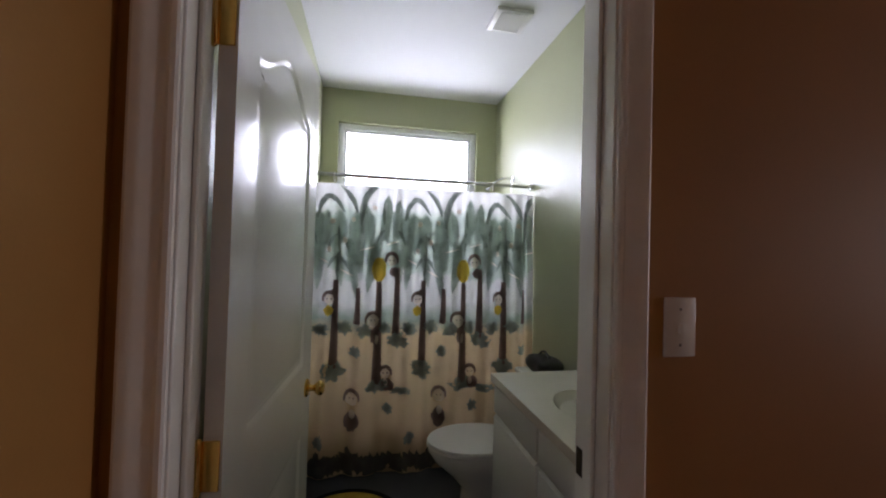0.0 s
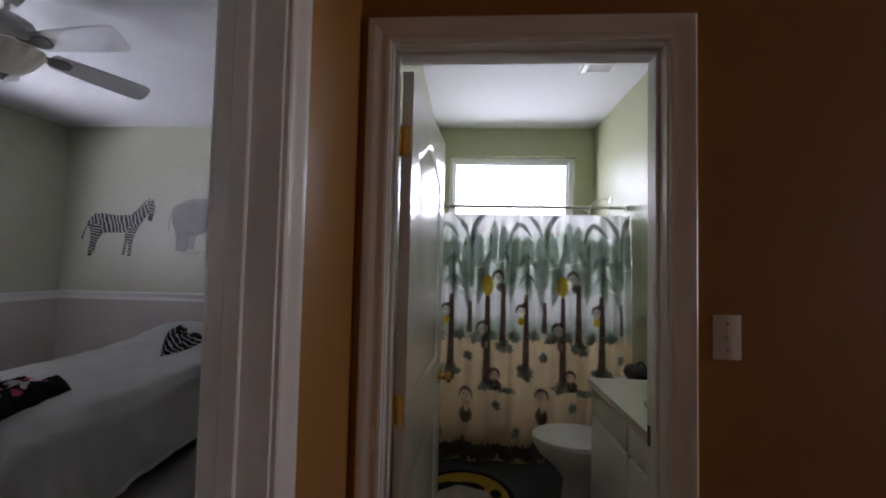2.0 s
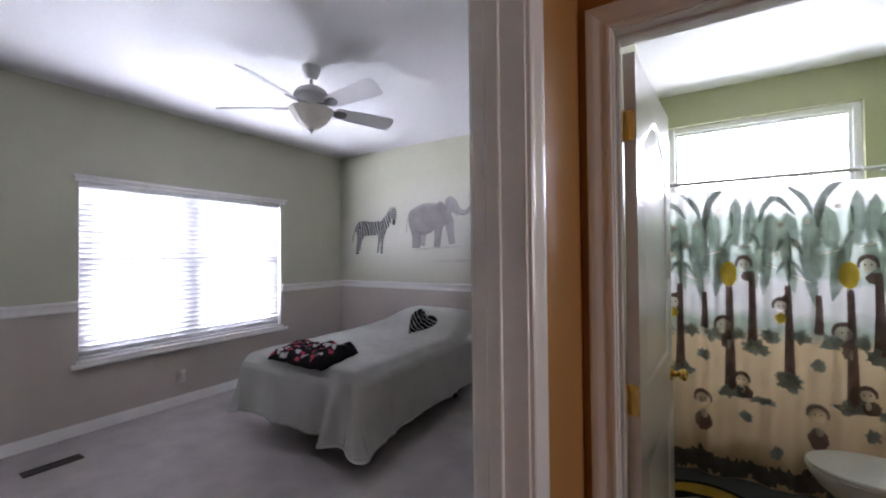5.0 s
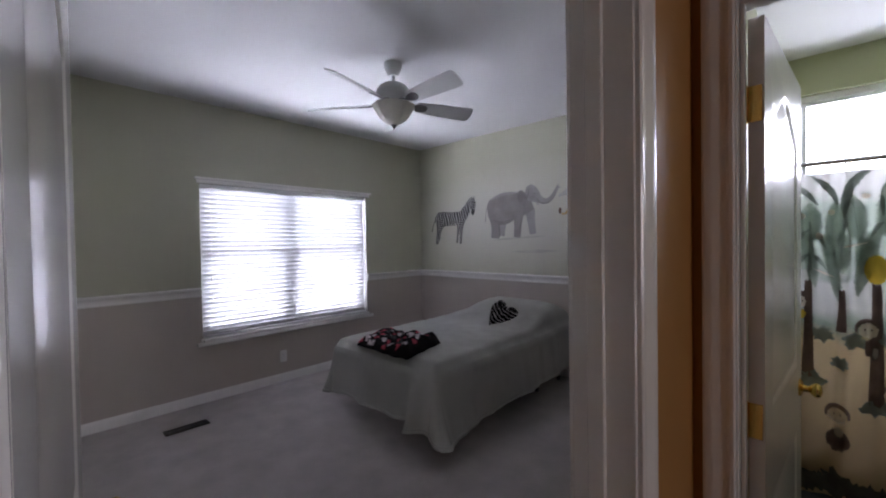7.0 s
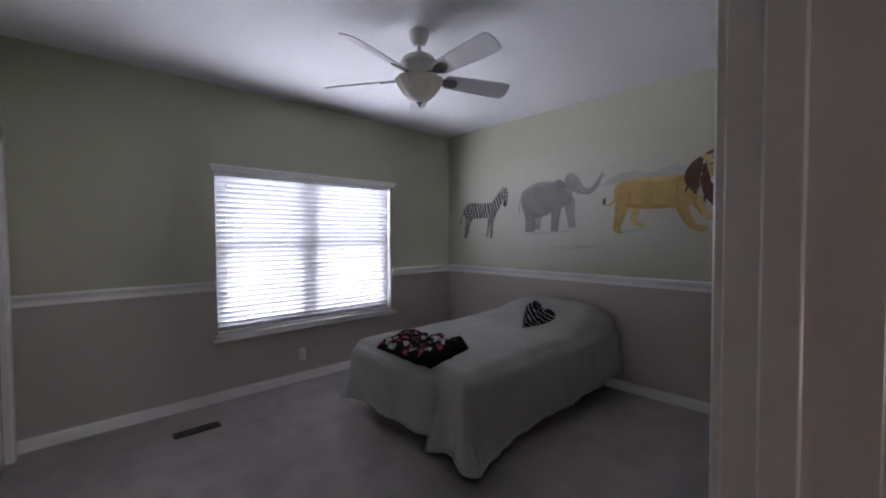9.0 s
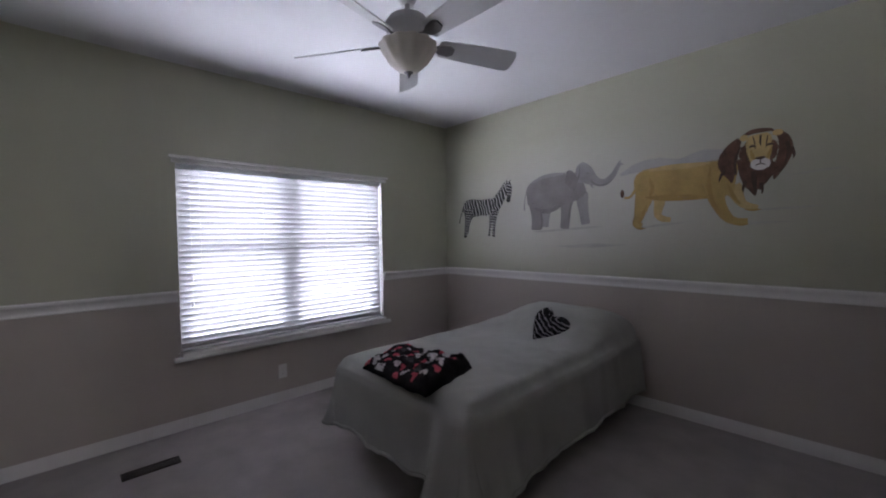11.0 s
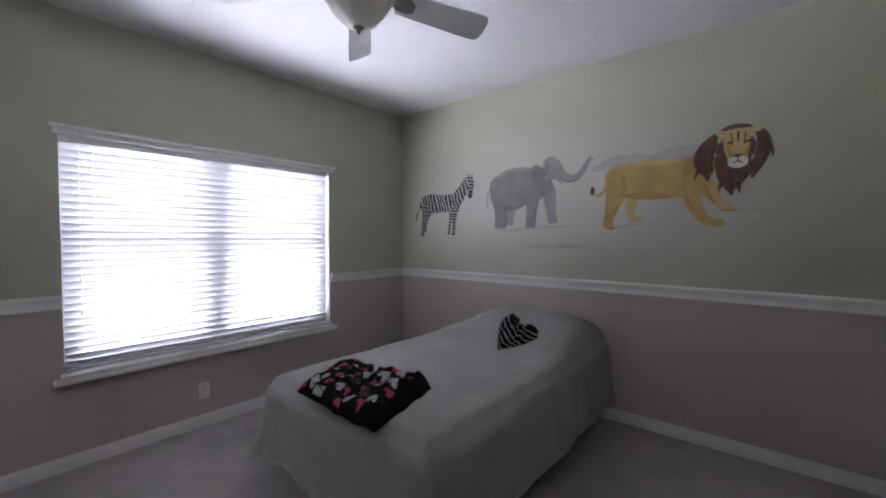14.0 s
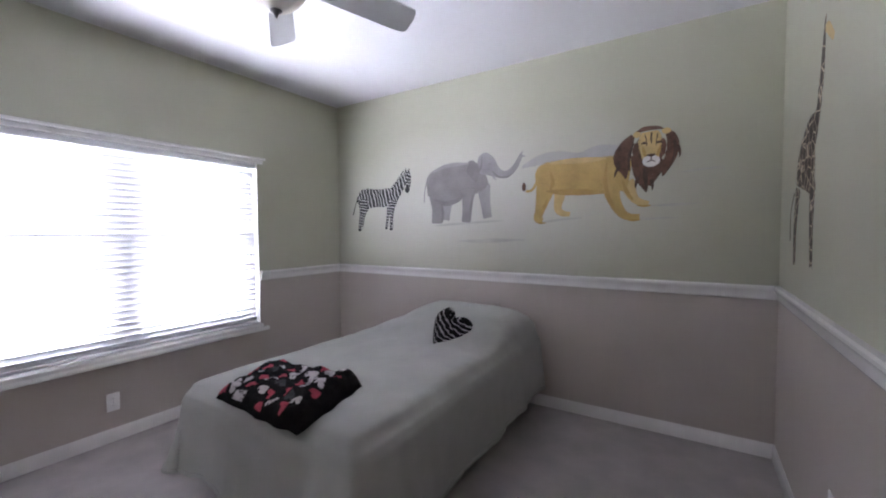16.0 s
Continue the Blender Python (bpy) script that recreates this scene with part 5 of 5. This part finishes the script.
def curtain():
    c = thing("shower_curtain", ((CX0 + CX1) / 2, ROD_Y, CZ0), "printed shower curtain with green palm trees over sandy ground", "shower curtain")
    nx, nz = 240, 30
    bm = bmesh.new()
    g = [[bm.verts.new((x, fold(x, z), z)) for x in np.linspace(CX0, CX1, nx)] for z in np.linspace(CZ0, CZ1, nz)]
    for a, b in zip(g, g[1:]):
        for i in range(nx - 1):
            bm.faces.new((a[i], a[i + 1], b[i + 1], b[i]))
    part("cloth", bm, curtain_cloth, c, soft=180)
    n = 12
    for k in range(n):
        x = CX0 + 0.03 + (CX1 - CX0 - 0.06) * k / (n - 1)
        ring = [(x + 0.003 * math.sin(a), ROD_Y + 0.021 * math.sin(a), ROD_Z - 0.014 + 0.030 * math.cos(a)) for a in [2 * math.pi * j / 20 for j in range(20)]]
        part("curtain_ring", tube(bmesh.new(), ring + ring[:1], 0.0022, 6), white_plastic, c)
    rng = random.Random(11)
    lay_d = [0.0007]

    def lay(u, z):
        u = min(max(u, CX0 + 0.002), CX1 - 0.002)
        z = min(max(z, CZ0 + 0.004), CZ1 - 0.004)
        return (u, fold(u, z, lay_d[0]), z)

    def print_part(name, material, draw):
        """Repeats a motif across the cloth; each printed shape is a part of its own."""
        made = []
        for k in range(-1, 4):
            draw(made, CX0 + 0.085 + 0.545 * k)
        for bm in made:
            bmesh.ops.delete(bm, geom=[f for f in bm.faces if f.calc_area() < 1e-8], context="FACES")
            part(name, bm, material, c, soft=180)
        lay_d[0] += 0.0003

    def s(made, o, *pts):
        pts = [(o + p[0], p[1], p[2]) for p in pts]
        if max(p[0] for p in pts) > CX0 + 0.02 and min(p[0] for p in pts) < CX1 - 0.02:
            made.append(stroke(bmesh.new(), pts, lay, n=8, across=4))
            lay_d[0] += 0.00001

    def b(made, o, u, z, ru, rz, jag=0.0):
        if CX0 + ru < o + u < CX1 - ru:
            made.append(blot(bmesh.new(), o + u, z, ru, rz, lay, seg=22, jag=jag, rings=3))
            lay_d[0] += 0.00001

    def far_leaves(made, o):
        # upright rounded leaves, then leaves drooping below the mass of green
        for u, z, du, dz, w in ((0.400, 1.42, 0.015, 0.31, 0.085), (0.470, 1.44, 0.015, 0.26, 0.075), (0.300, 1.40, -0.02, 0.25, 0.100), (0.215, 1.38, 0.00, 0.24, 0.100), (0.120, 1.40, -0.01, 0.22, 0.110), (0.035, 1.38, 0.00, 0.24, 0.100), (0.525, 1.40, 0.01, 0.22, 0.080)):
            s(made, o, (u, z, 0.05), (u + du * 0.3, z + dz * 0.35, w), (u + du * 0.75, z + dz * 0.75, w * 0.85), (u + du, z + dz, 0.006))
        for u, z, du, dz, w in ((0.170, 1.44, 0.060, -0.38, 0.060), (0.370, 1.46, -0.075, -0.36, 0.075), (0.090, 1.44, 0.045, -0.30, 0.065), (0.450, 1.44, 0.055, -0.28, 0.060), (0.330, 1.42, -0.02, -0.20, 0.080), (0.020, 1.42, -0.03, -0.30, 0.060), (0.240, 1.44, 0.00, -0.22, 0.080), (0.520, 1.42, 0.01, -0.18, 0.070)):
            s(made, o, (u, z, 0.05), (u + du * 0.35, z + dz * 0.30, w), (u + du * 0.75, z + dz * 0.70, w * 0.85), (u + du, z + dz, 0.006))

    def near_leaves(made, o):
        s(made, o, (0.245, 1.52, 0.012), (0.252, 1.61, 0.042), (0.272, 1.695, 0.046), (0.310, 1.750, 0.040), (0.350, 1.772, 0.008))
        s(made, o, (0.225, 1.60, 0.010), (0.205, 1.665, 0.034), (0.170, 1.720, 0.036), (0.115, 1.772, 0.008))
        s(made, o, (-0.020, 1.56, 0.010), (0.000, 1.645, 0.034), (0.040, 1.700, 0.040), (0.090, 1.682, 0.036), (0.150, 1.600, 0.008))
        s(made, o, (0.110, 1.52, 0.008), (0.118, 1.40, 0.022), (0.112, 1.28, 0.020), (0.110, 1.16, 0.008))
        s(made, o, (0.386, 1.64, 0.014), (0.390, 1.60, 0.020), (0.392, 1.53, 0.008))
        for u, z, du, dz in ((0.110, 1.47, -0.07, -0.13), (0.110, 1.47, 0.07, -0.11), (0.110, 1.33, 0.07, -0.09), (0.110, 1.33, -0.06, -0.08), (0.395, 1.50, -0.05, -0.09), (0.480, 1.50, 0.05, -0.10)):
            s(made, o, (u, z, 0.008), (u + du * 0.5, z + dz * 0.3, 0.026), (u + du, z + dz, 0.004))

    def trunks(made, o):
        for u, top, foot, w in ((0.105, 1.20, 0.62, 0.046), (0.369, 1.19, 0.53, 0.054), (0.483, 1.28, 0.80, 0.044), (0.240, 1.14, 0.90, 0.036)):
            s(made, o, (u, top, w * 0.75), (u, (top + foot) / 2, w), (u - 0.004, foot, w * 1.4))

    def bushes(made, o):
        for u, z, ru, rz in ((0.10, 0.625, 0.072, 0.060), (0.23, 0.735, 0.034, 0.036), (0.485, 0.805, 0.070, 0.055), (0.370, 0.530, 0.080, 0.046), (0.520, 0.495, 0.070, 0.026), (0.440, 0.385, 0.034, 0.036), (0.030, 0.210, 0.030, 0.045), (0.285, 0.870, 0.050, 0.050), (0.160, 0.885, 0.050, 0.045), (0.020, 0.880, 0.050, 0.045), (0.410, 0.880, 0.040, 0.040)):
            b(made, o, u, z, ru, rz, 0.30)

    def ground_dark(made, o):
        for k in range(9):
            b(made, o, 0.03 + 0.061 * k, 0.035 + 0.05 * rng.random(), 0.040 + 0.02 * rng.random(), 0.045 + 0.05 * rng.random(), 0.35)

    faces = ((0.445, 1.305, 0.032, 0.040), (0.337, 0.930, 0.040, 0.042), (0.069, 1.062, 0.032, 0.036), (0.422, 0.598, 0.032, 0.034), (0.220, 0.455, 0.038, 0.042))

    def brown_blobs(made, o):
        for u, z, ru, rz in faces:
            turn = [math.radians(195 - 21 * k) for k in range(11)]
            s(made, o, *[(u + (ru + 0.006) * math.cos(a), z + (rz + 0.008) * math.sin(a), 0.012 + 0.018 * max(0.0, math.sin(a))) for a in turn])
        for u, z, ru, rz in ((0.458, 1.235, 0.026, 0.034), (0.352, 0.840, 0.032, 0.060), (0.437, 0.530, 0.042, 0.042), (0.372, 0.590, 0.026, 0.06), (0.220, 0.320, 0.050, 0.066), (0.098, 1.105, 0.026, 0.030)):
            b(made, o, u, z, ru, rz, 0.14)

    def yellow_blobs(made, o):
        b(made, o, 0.367, 1.250, 0.050, 0.085, 0.03)
        b(made, o, 0.066, 0.995, 0.030, 0.036, 0.15)

    def pale_blobs(made, o):
        for u, z, ru, rz in (*faces, (0.362, 0.815, 0.012, 0.032), (0.425, 0.545, 0.014, 0.026), (0.225, 0.365, 0.018, 0.030), (0.075, 1.545, 0.020, 0.020), (0.150, 1.430, 0.018, 0.022), (0.200, 1.560, 0.016, 0.018), (0.060, 1.370, 0.016, 0.022), (0.330, 1.640, 0.018, 0.016)):
            b(made, o, u, z, ru, rz, 0.12)
        for u, z, du, dz in ((0.290, 1.380, 0.050, 0.014), (0.170, 1.225, 0.042, -0.022), (0.450, 1.420, 0.040, 0.012), (0.030, 1.300, -0.030, 0.016)):
            s(made, o, (u - du, z - dz, 0.003), (u, z, 0.014), (u + du, z + dz, 0.003))

    def eye_marks(made, o):
        for u, z, _, _ in faces:
            for d in (-0.012, 0.012):
                b(made, o, u + d, z + 0.004, 0.004, 0.006)

    print_part("printed_leaf", print_leaf, far_leaves)
    print_part("printed_dark_leaf", print_leaf_dark, near_leaves)
    print_part("printed_trunk", print_trunk, trunks)
    print_part("printed_bush", print_leaf_dark, bushes)
    print_part("printed_plant", print_plant, ground_dark)
    print_part("printed_brown_shape", print_trunk, brown_blobs)
    print_part("printed_yellow_shape", print_yellow, yellow_blobs)
    print_part("printed_pale_shape", print_pale, pale_blobs)
    print_part("printed_mark", print_trunk, eye_marks)


curtain()


def bathtub():
    """A built-in tub: outer box with a rounded basin sunk into it. Unseen; added to keep window light off the curtain's
    foot.
    """
    x0, x1, y0, y1, top = XH + 0.003, XB - 0.003, 2.19, YB2 - 0.003, 0.42
    t = thing("bathtub", ((x0 + x1) / 2, (y0 + y1) / 2, -0.02), "white built-in bathtub behind the shower curtain", "bathtub")
    cx, cy = (x0 + x1) / 2, (y0 + y1) / 2

    def loop(hx, hy, z, power):
        out = []
        for k in range(48):
            a = 2 * math.pi * k / 48
            c, s_ = math.cos(a), math.sin(a)
            out.append((cx + hx * math.copysign(abs(c) ** power, c), cy + hy * math.copysign(abs(s_) ** power, s_), z))
        return out

    hx, hy = (x1 - x0) / 2, (y1 - y0) / 2
    part("shell", loft([loop(hx, hy, -0.019, 0.06), loop(hx, hy, top - 0.015, 0.06), loop(hx - 0.012, hy - 0.012, top, 0.08), loop(hx - 0.07, hy - 0.07, top, 0.35), loop(hx - 0.09, hy - 0.09, top - 0.03, 0.4), loop(hx - 0.16, hy - 0.14, 0.10, 0.5), loop(hx - 0.26, hy - 0.2, 0.06, 0.6)]), porcelain, t)


bathtub()


def ring(cx, cy, z, rx, ry, n=32, egg=0.0):
    return [(cx + rx * math.cos(a) * (1 + egg * math.cos(a)), cy + ry * math.sin(a), z) for a in [2 * math.pi * k / n for k in range(n)]]


def toilet():
    t = thing("toilet", (-0.36, 1.645, -0.02), "white porcelain toilet with a closed lid", "toilet")
    cy = 1.645
    part("bowl", loft([ring(-0.36, cy, -0.019, 0.20, 0.115), ring(-0.36, cy, 0.03, 0.19, 0.105), ring(-0.36, cy, 0.13, 0.18, 0.10), ring(-0.40, cy, 0.21, 0.21, 0.125), ring(-0.45, cy, 0.285, 0.245, 0.165), ring(-0.47, cy, 0.334, 0.255, 0.178), ring(-0.47, cy, 0.349, 0.252, 0.176)]), porcelain, t)
    part("seat", loft([ring(-0.475, cy, 0.350, 0.250, 0.180), ring(-0.475, cy, 0.359, 0.258, 0.186), ring(-0.475, cy, 0.367, 0.252, 0.182)]), white_plastic, t)
    part("lid", loft([ring(-0.475, cy, 0.369, 0.250, 0.180), ring(-0.475, cy, 0.375, 0.257, 0.186), ring(-0.475, cy, 0.385, 0.252, 0.182), ring(-0.475, cy, 0.391, 0.225, 0.158), ring(-0.475, cy, 0.393, 0.05, 0.04)]), white_plastic, t)
    part("tank", boxed(-0.165, 0.040, cy - 0.20, cy + 0.20, 0.36, 0.665, r=0.025, seg=4), porcelain, t)
    part("tank_lid", boxed(-0.178, 0.044, cy - 0.212, cy + 0.212, 0.666, 0.695, r=0.010, seg=3), porcelain, t)
    part("flush_lever", boxed(-0.185, -0.170, cy - 0.165, cy - 0.095, 0.595, 0.608, r=0.004), chrome, t, "chrome lever")
    part("pedestal_block", boxed(-0.20, 0.02, cy - 0.10, cy + 0.10, -0.019, 0.362, r=0.03, seg=3), porcelain, t)


toilet()


def toiletry_bag():
    bm = bmesh.new()
    n, k = 40, 12
    rings = []
    for j in range(k + 1):
        s = j / k
        e = (1 - abs(2 * s - 1) ** 4) ** 0.5
        r = []
        for i in range(n):
            a = 2 * math.pi * i / n
            cx_, sy_ = math.copysign(abs(math.cos(a)) ** 0.5, math.cos(a)), math.copysign(abs(math.sin(a)) ** 0.5, math.sin(a))
            w = 1 + 0.10 * noise.noise((cx_ * 2, sy_ * 2, s * 3))
            r.append((-0.07 + 0.075 * max(e, 0.2) * cx_ * w, 1.68 + 0.125 * max(e, 0.2) * sy_ * w, 0.696 + 0.105 * s + 0.012 * noise.noise((cx_, sy_, 5)) * s))
        rings.append(r)
    bag = thing("toiletry_bag", (-0.07, 1.68, 0.696), "black quilted toiletry bag on the toilet tank", "bag")
    part("pouch", loft(rings), black_plastic, bag)
    part("handle", tube(bmesh.new(), [(-0.07, 1.62 + 0.12 * k / 10, 0.80 + 0.025 * math.sin(math.pi * k / 10)) for k in range(11)], 0.006, 8), black_plastic, bag)


toiletry_bag()


def vanity():
    x0, y0, y1, top = -0.455, 0.47, 1.425, 0.790
    v = thing("vanity_cabinet", ((x0 + XB) / 2, (y0 + y1) / 2, -0.02), "off-white bathroom vanity cabinet with drawers", "cabinet")
    part("body", boxed(x0 + 0.02, XB - 0.002, y0 + 0.01, y1 - 0.01, 0.08, 0.752, r=0.003, seg=1), cabinet_white, v)
    part("toe_kick", boxed(x0 + 0.08, XB - 0.002, y0 + 0.02, y1 - 0.02, -0.019, 0.079), cabinet_white, v)
    part("false_front", boxed(x0, x0 + 0.019, y0 + 0.46, y1 - 0.02, 0.615, 0.738, r=0.005), cabinet_white, v)
    part("drawer", boxed(x0, x0 + 0.019, y0 + 0.02, y0 + 0.445, 0.615, 0.738, r=0.005), cabinet_white, v)
    for a, b in ((y0 + 0.02, y0 + 0.445), (y0 + 0.46, y1 - 0.02)):
        d = part("cabinet_door", boxed(x0, x0 + 0.019, a, b, 0.105, 0.595, r=0.005), cabinet_white, v)
        part("finger_pull", loft([[(x0 - 0.001, y, 0.596), (x0 + 0.018, y, 0.596), (x0 + 0.018, y, 0.612)] for y in (a + 0.01, b - 0.01)]), cabinet_white, d)
    c = thing("countertop", ((x0 + XB) / 2, (y0 + y1) / 2, 0.753), "cream cultured marble vanity top with a moulded basin", "countertop")
    bm = bmesh.new()
    bx, by, ex, ey = -0.19, 0.94, 0.165, 0.215
    outer = [(x0 - 0.012, y0), (XB - 0.002, y0), (XB - 0.002, y1), (x0 - 0.012, y1)]
    lower, upper = [bm.verts.new((*p, 0.753)) for p in outer], [bm.verts.new((*p, top)) for p in outer]
    rim = [bm.verts.new((bx + ex * math.cos(a), by + ey * math.sin(a), top)) for a in [2 * math.pi * k / 40 for k in range(40)]]
    edges = [bm.edges.new((q[i], q[(i + 1) % len(q)])) for q in (upper, rim) for i in range(len(q))]
    bmesh.ops.triangle_fill(bm, use_beauty=True, edges=edges)
    old = rim
    for f, dz in ((0.96, -0.012), (0.85, -0.03), (0.6, -0.036), (0.2, -0.0365)):
        r = [bm.verts.new((bx + ex * f * math.cos(a), by + ey * f * math.sin(a), top + dz)) for a in [2 * math.pi * k / 40 for k in range(40)]]
        for k in range(40):
            bm.faces.new((old[k], old[(k + 1) % 40], r[(k + 1) % 40], r[k]))
        old = r
    bm.faces.new(old)
    for i in range(4):
        bm.faces.new((lower[i], lower[(i + 1) % 4], upper[(i + 1) % 4], upper[i]))
    bm.faces.new(lower)
    part("slab", bm, marble, c, soft=30)
    part("backsplash", boxed(XB - 0.022, XB - 0.002, y0, y1, top + 0.0005, top + 0.09, r=0.004), marble, c)
    f = thing("faucet", (-0.005, by, top), "chrome basin faucet with two taps", "faucet")
    part("spout", tube(bmesh.new(), [(-0.005, by, top + 0.001), (-0.005, by, top + 0.08), (-0.03, by, top + 0.115), (-0.075, by, top + 0.115), (-0.095, by, top + 0.09)], 0.011, 12), chrome, f)
    for s in (-1, 1):
        part("tap", lathe([(0, 0), (0.022, 0), (0.020, 0.02), (0.012, 0.035), (0.020, 0.045), (0.018, 0.055), (0, 0.057)], 16, at=(-0.005, by + s * 0.09, top + 0.0005)), chrome, f)


vanity()


def bath_mat():
    cx, cy, r, z = -1.13, 1.64, 0.30, -0.019
    m = thing("bath_mat", (cx, cy, z), "round yellow and cream plush bath mat with a black border", "rug")
    part("mat_center", lathe([(0, z), (r - 0.034, z), (r - 0.028, z + 0.010), (r - 0.036, z + 0.018), (0, z + 0.018)], 56, at=(cx, cy, 0)), mat_yellow, m)
    part("border", lathe([(r - 0.028, z), (r, z), (r + 0.004, z + 0.008), (r - 0.004, z + 0.019), (r - 0.03, z + 0.019)], 56, at=(cx, cy, 0)), mat_black, m, "black border")
    flat = lambda h: (lambda u, v: (u, v, z + h))
    part("printed_patch", blot(bmesh.new(), cx - 0.02, cy - 0.05, 0.185, 0.165, flat(0.0190), seg=40, jag=0.03, rings=3), mat_cream, m, "cream printed patch")
    bm = stroke(bmesh.new(), [(cx - 0.02 + 0.195 * math.cos(a), cy - 0.05 + 0.175 * math.sin(a), w) for a, w in ((0.75, 0.02), (0.95, 0.05), (1.3, 0.06), (1.7, 0.035), (2.1, 0.07), (2.6, 0.06), (3.1, 0.03))], flat(0.0196))
    part("printed_line", bm, mat_black, m, "black printed line")
    part("printed_spot", blot(bmesh.new(), cx + 0.19, cy + 0.03, 0.035, 0.045, flat(0.0196), seg=20, jag=0.1), mat_black, m, "black printed spot")


bath_mat()


def ceiling_vent():
    x0, x1, y0, y1 = -0.405, -0.190, 1.65, 1.868
    v = thing("ceiling_vent", ((x0 + x1) / 2, (y0 + y1) / 2, TOP), "white plastic exhaust fan grille on the bathroom ceiling", "ceiling vent")
    part("cover", boxed(x0, x1, y0, y1, TOP - 0.022, TOP - 0.0005, r=0.008), white_plastic, v)
    me = link_mesh("slat", boxed(x0 + 0.03, x1 - 0.03, -0.004, 0.004, TOP - 0.026, TOP - 0.0215), white_plastic)
    for k in range(11):
        s = part("slat", me, None, v)
        s.location = (0, y0 + 0.03 + k * (y1 - y0 - 0.06) / 10, 0)


ceiling_vent()


def shower_arm():
    y = 2.56
    s = thing("shower", (XB, y, 1.965), "chrome shower head on a curved arm", "shower head")
    part("flange", lathe([(0, 0), (0.030, 0), (0.026, 0.008), (0.012, 0.014), (0, 0.014)], 20, at=(XB - 0.0005, y, 1.965), m=Matrix.Rotation(radians(-90), 4, "Y")), chrome, s)
    part("arm", tube(bmesh.new(), [tuple(p) for p in spline([(XB - 0.005, y, 1.965), (XB - 0.06, y, 1.975), (XB - 0.13, y, 1.945), (XB - 0.18, y, 1.895)], 6)], 0.0095, 12), chrome, s)
    part("head", lathe([(0, 0.055), (0.012, 0.055), (0.014, 0.03), (0.034, 0.004), (0.034, -0.004), (0, -0.006)], 24, at=(XB - 0.205, y, 1.862), m=Matrix.Rotation(radians(38), 4, "Y")), chrome, s)


shower_arm()
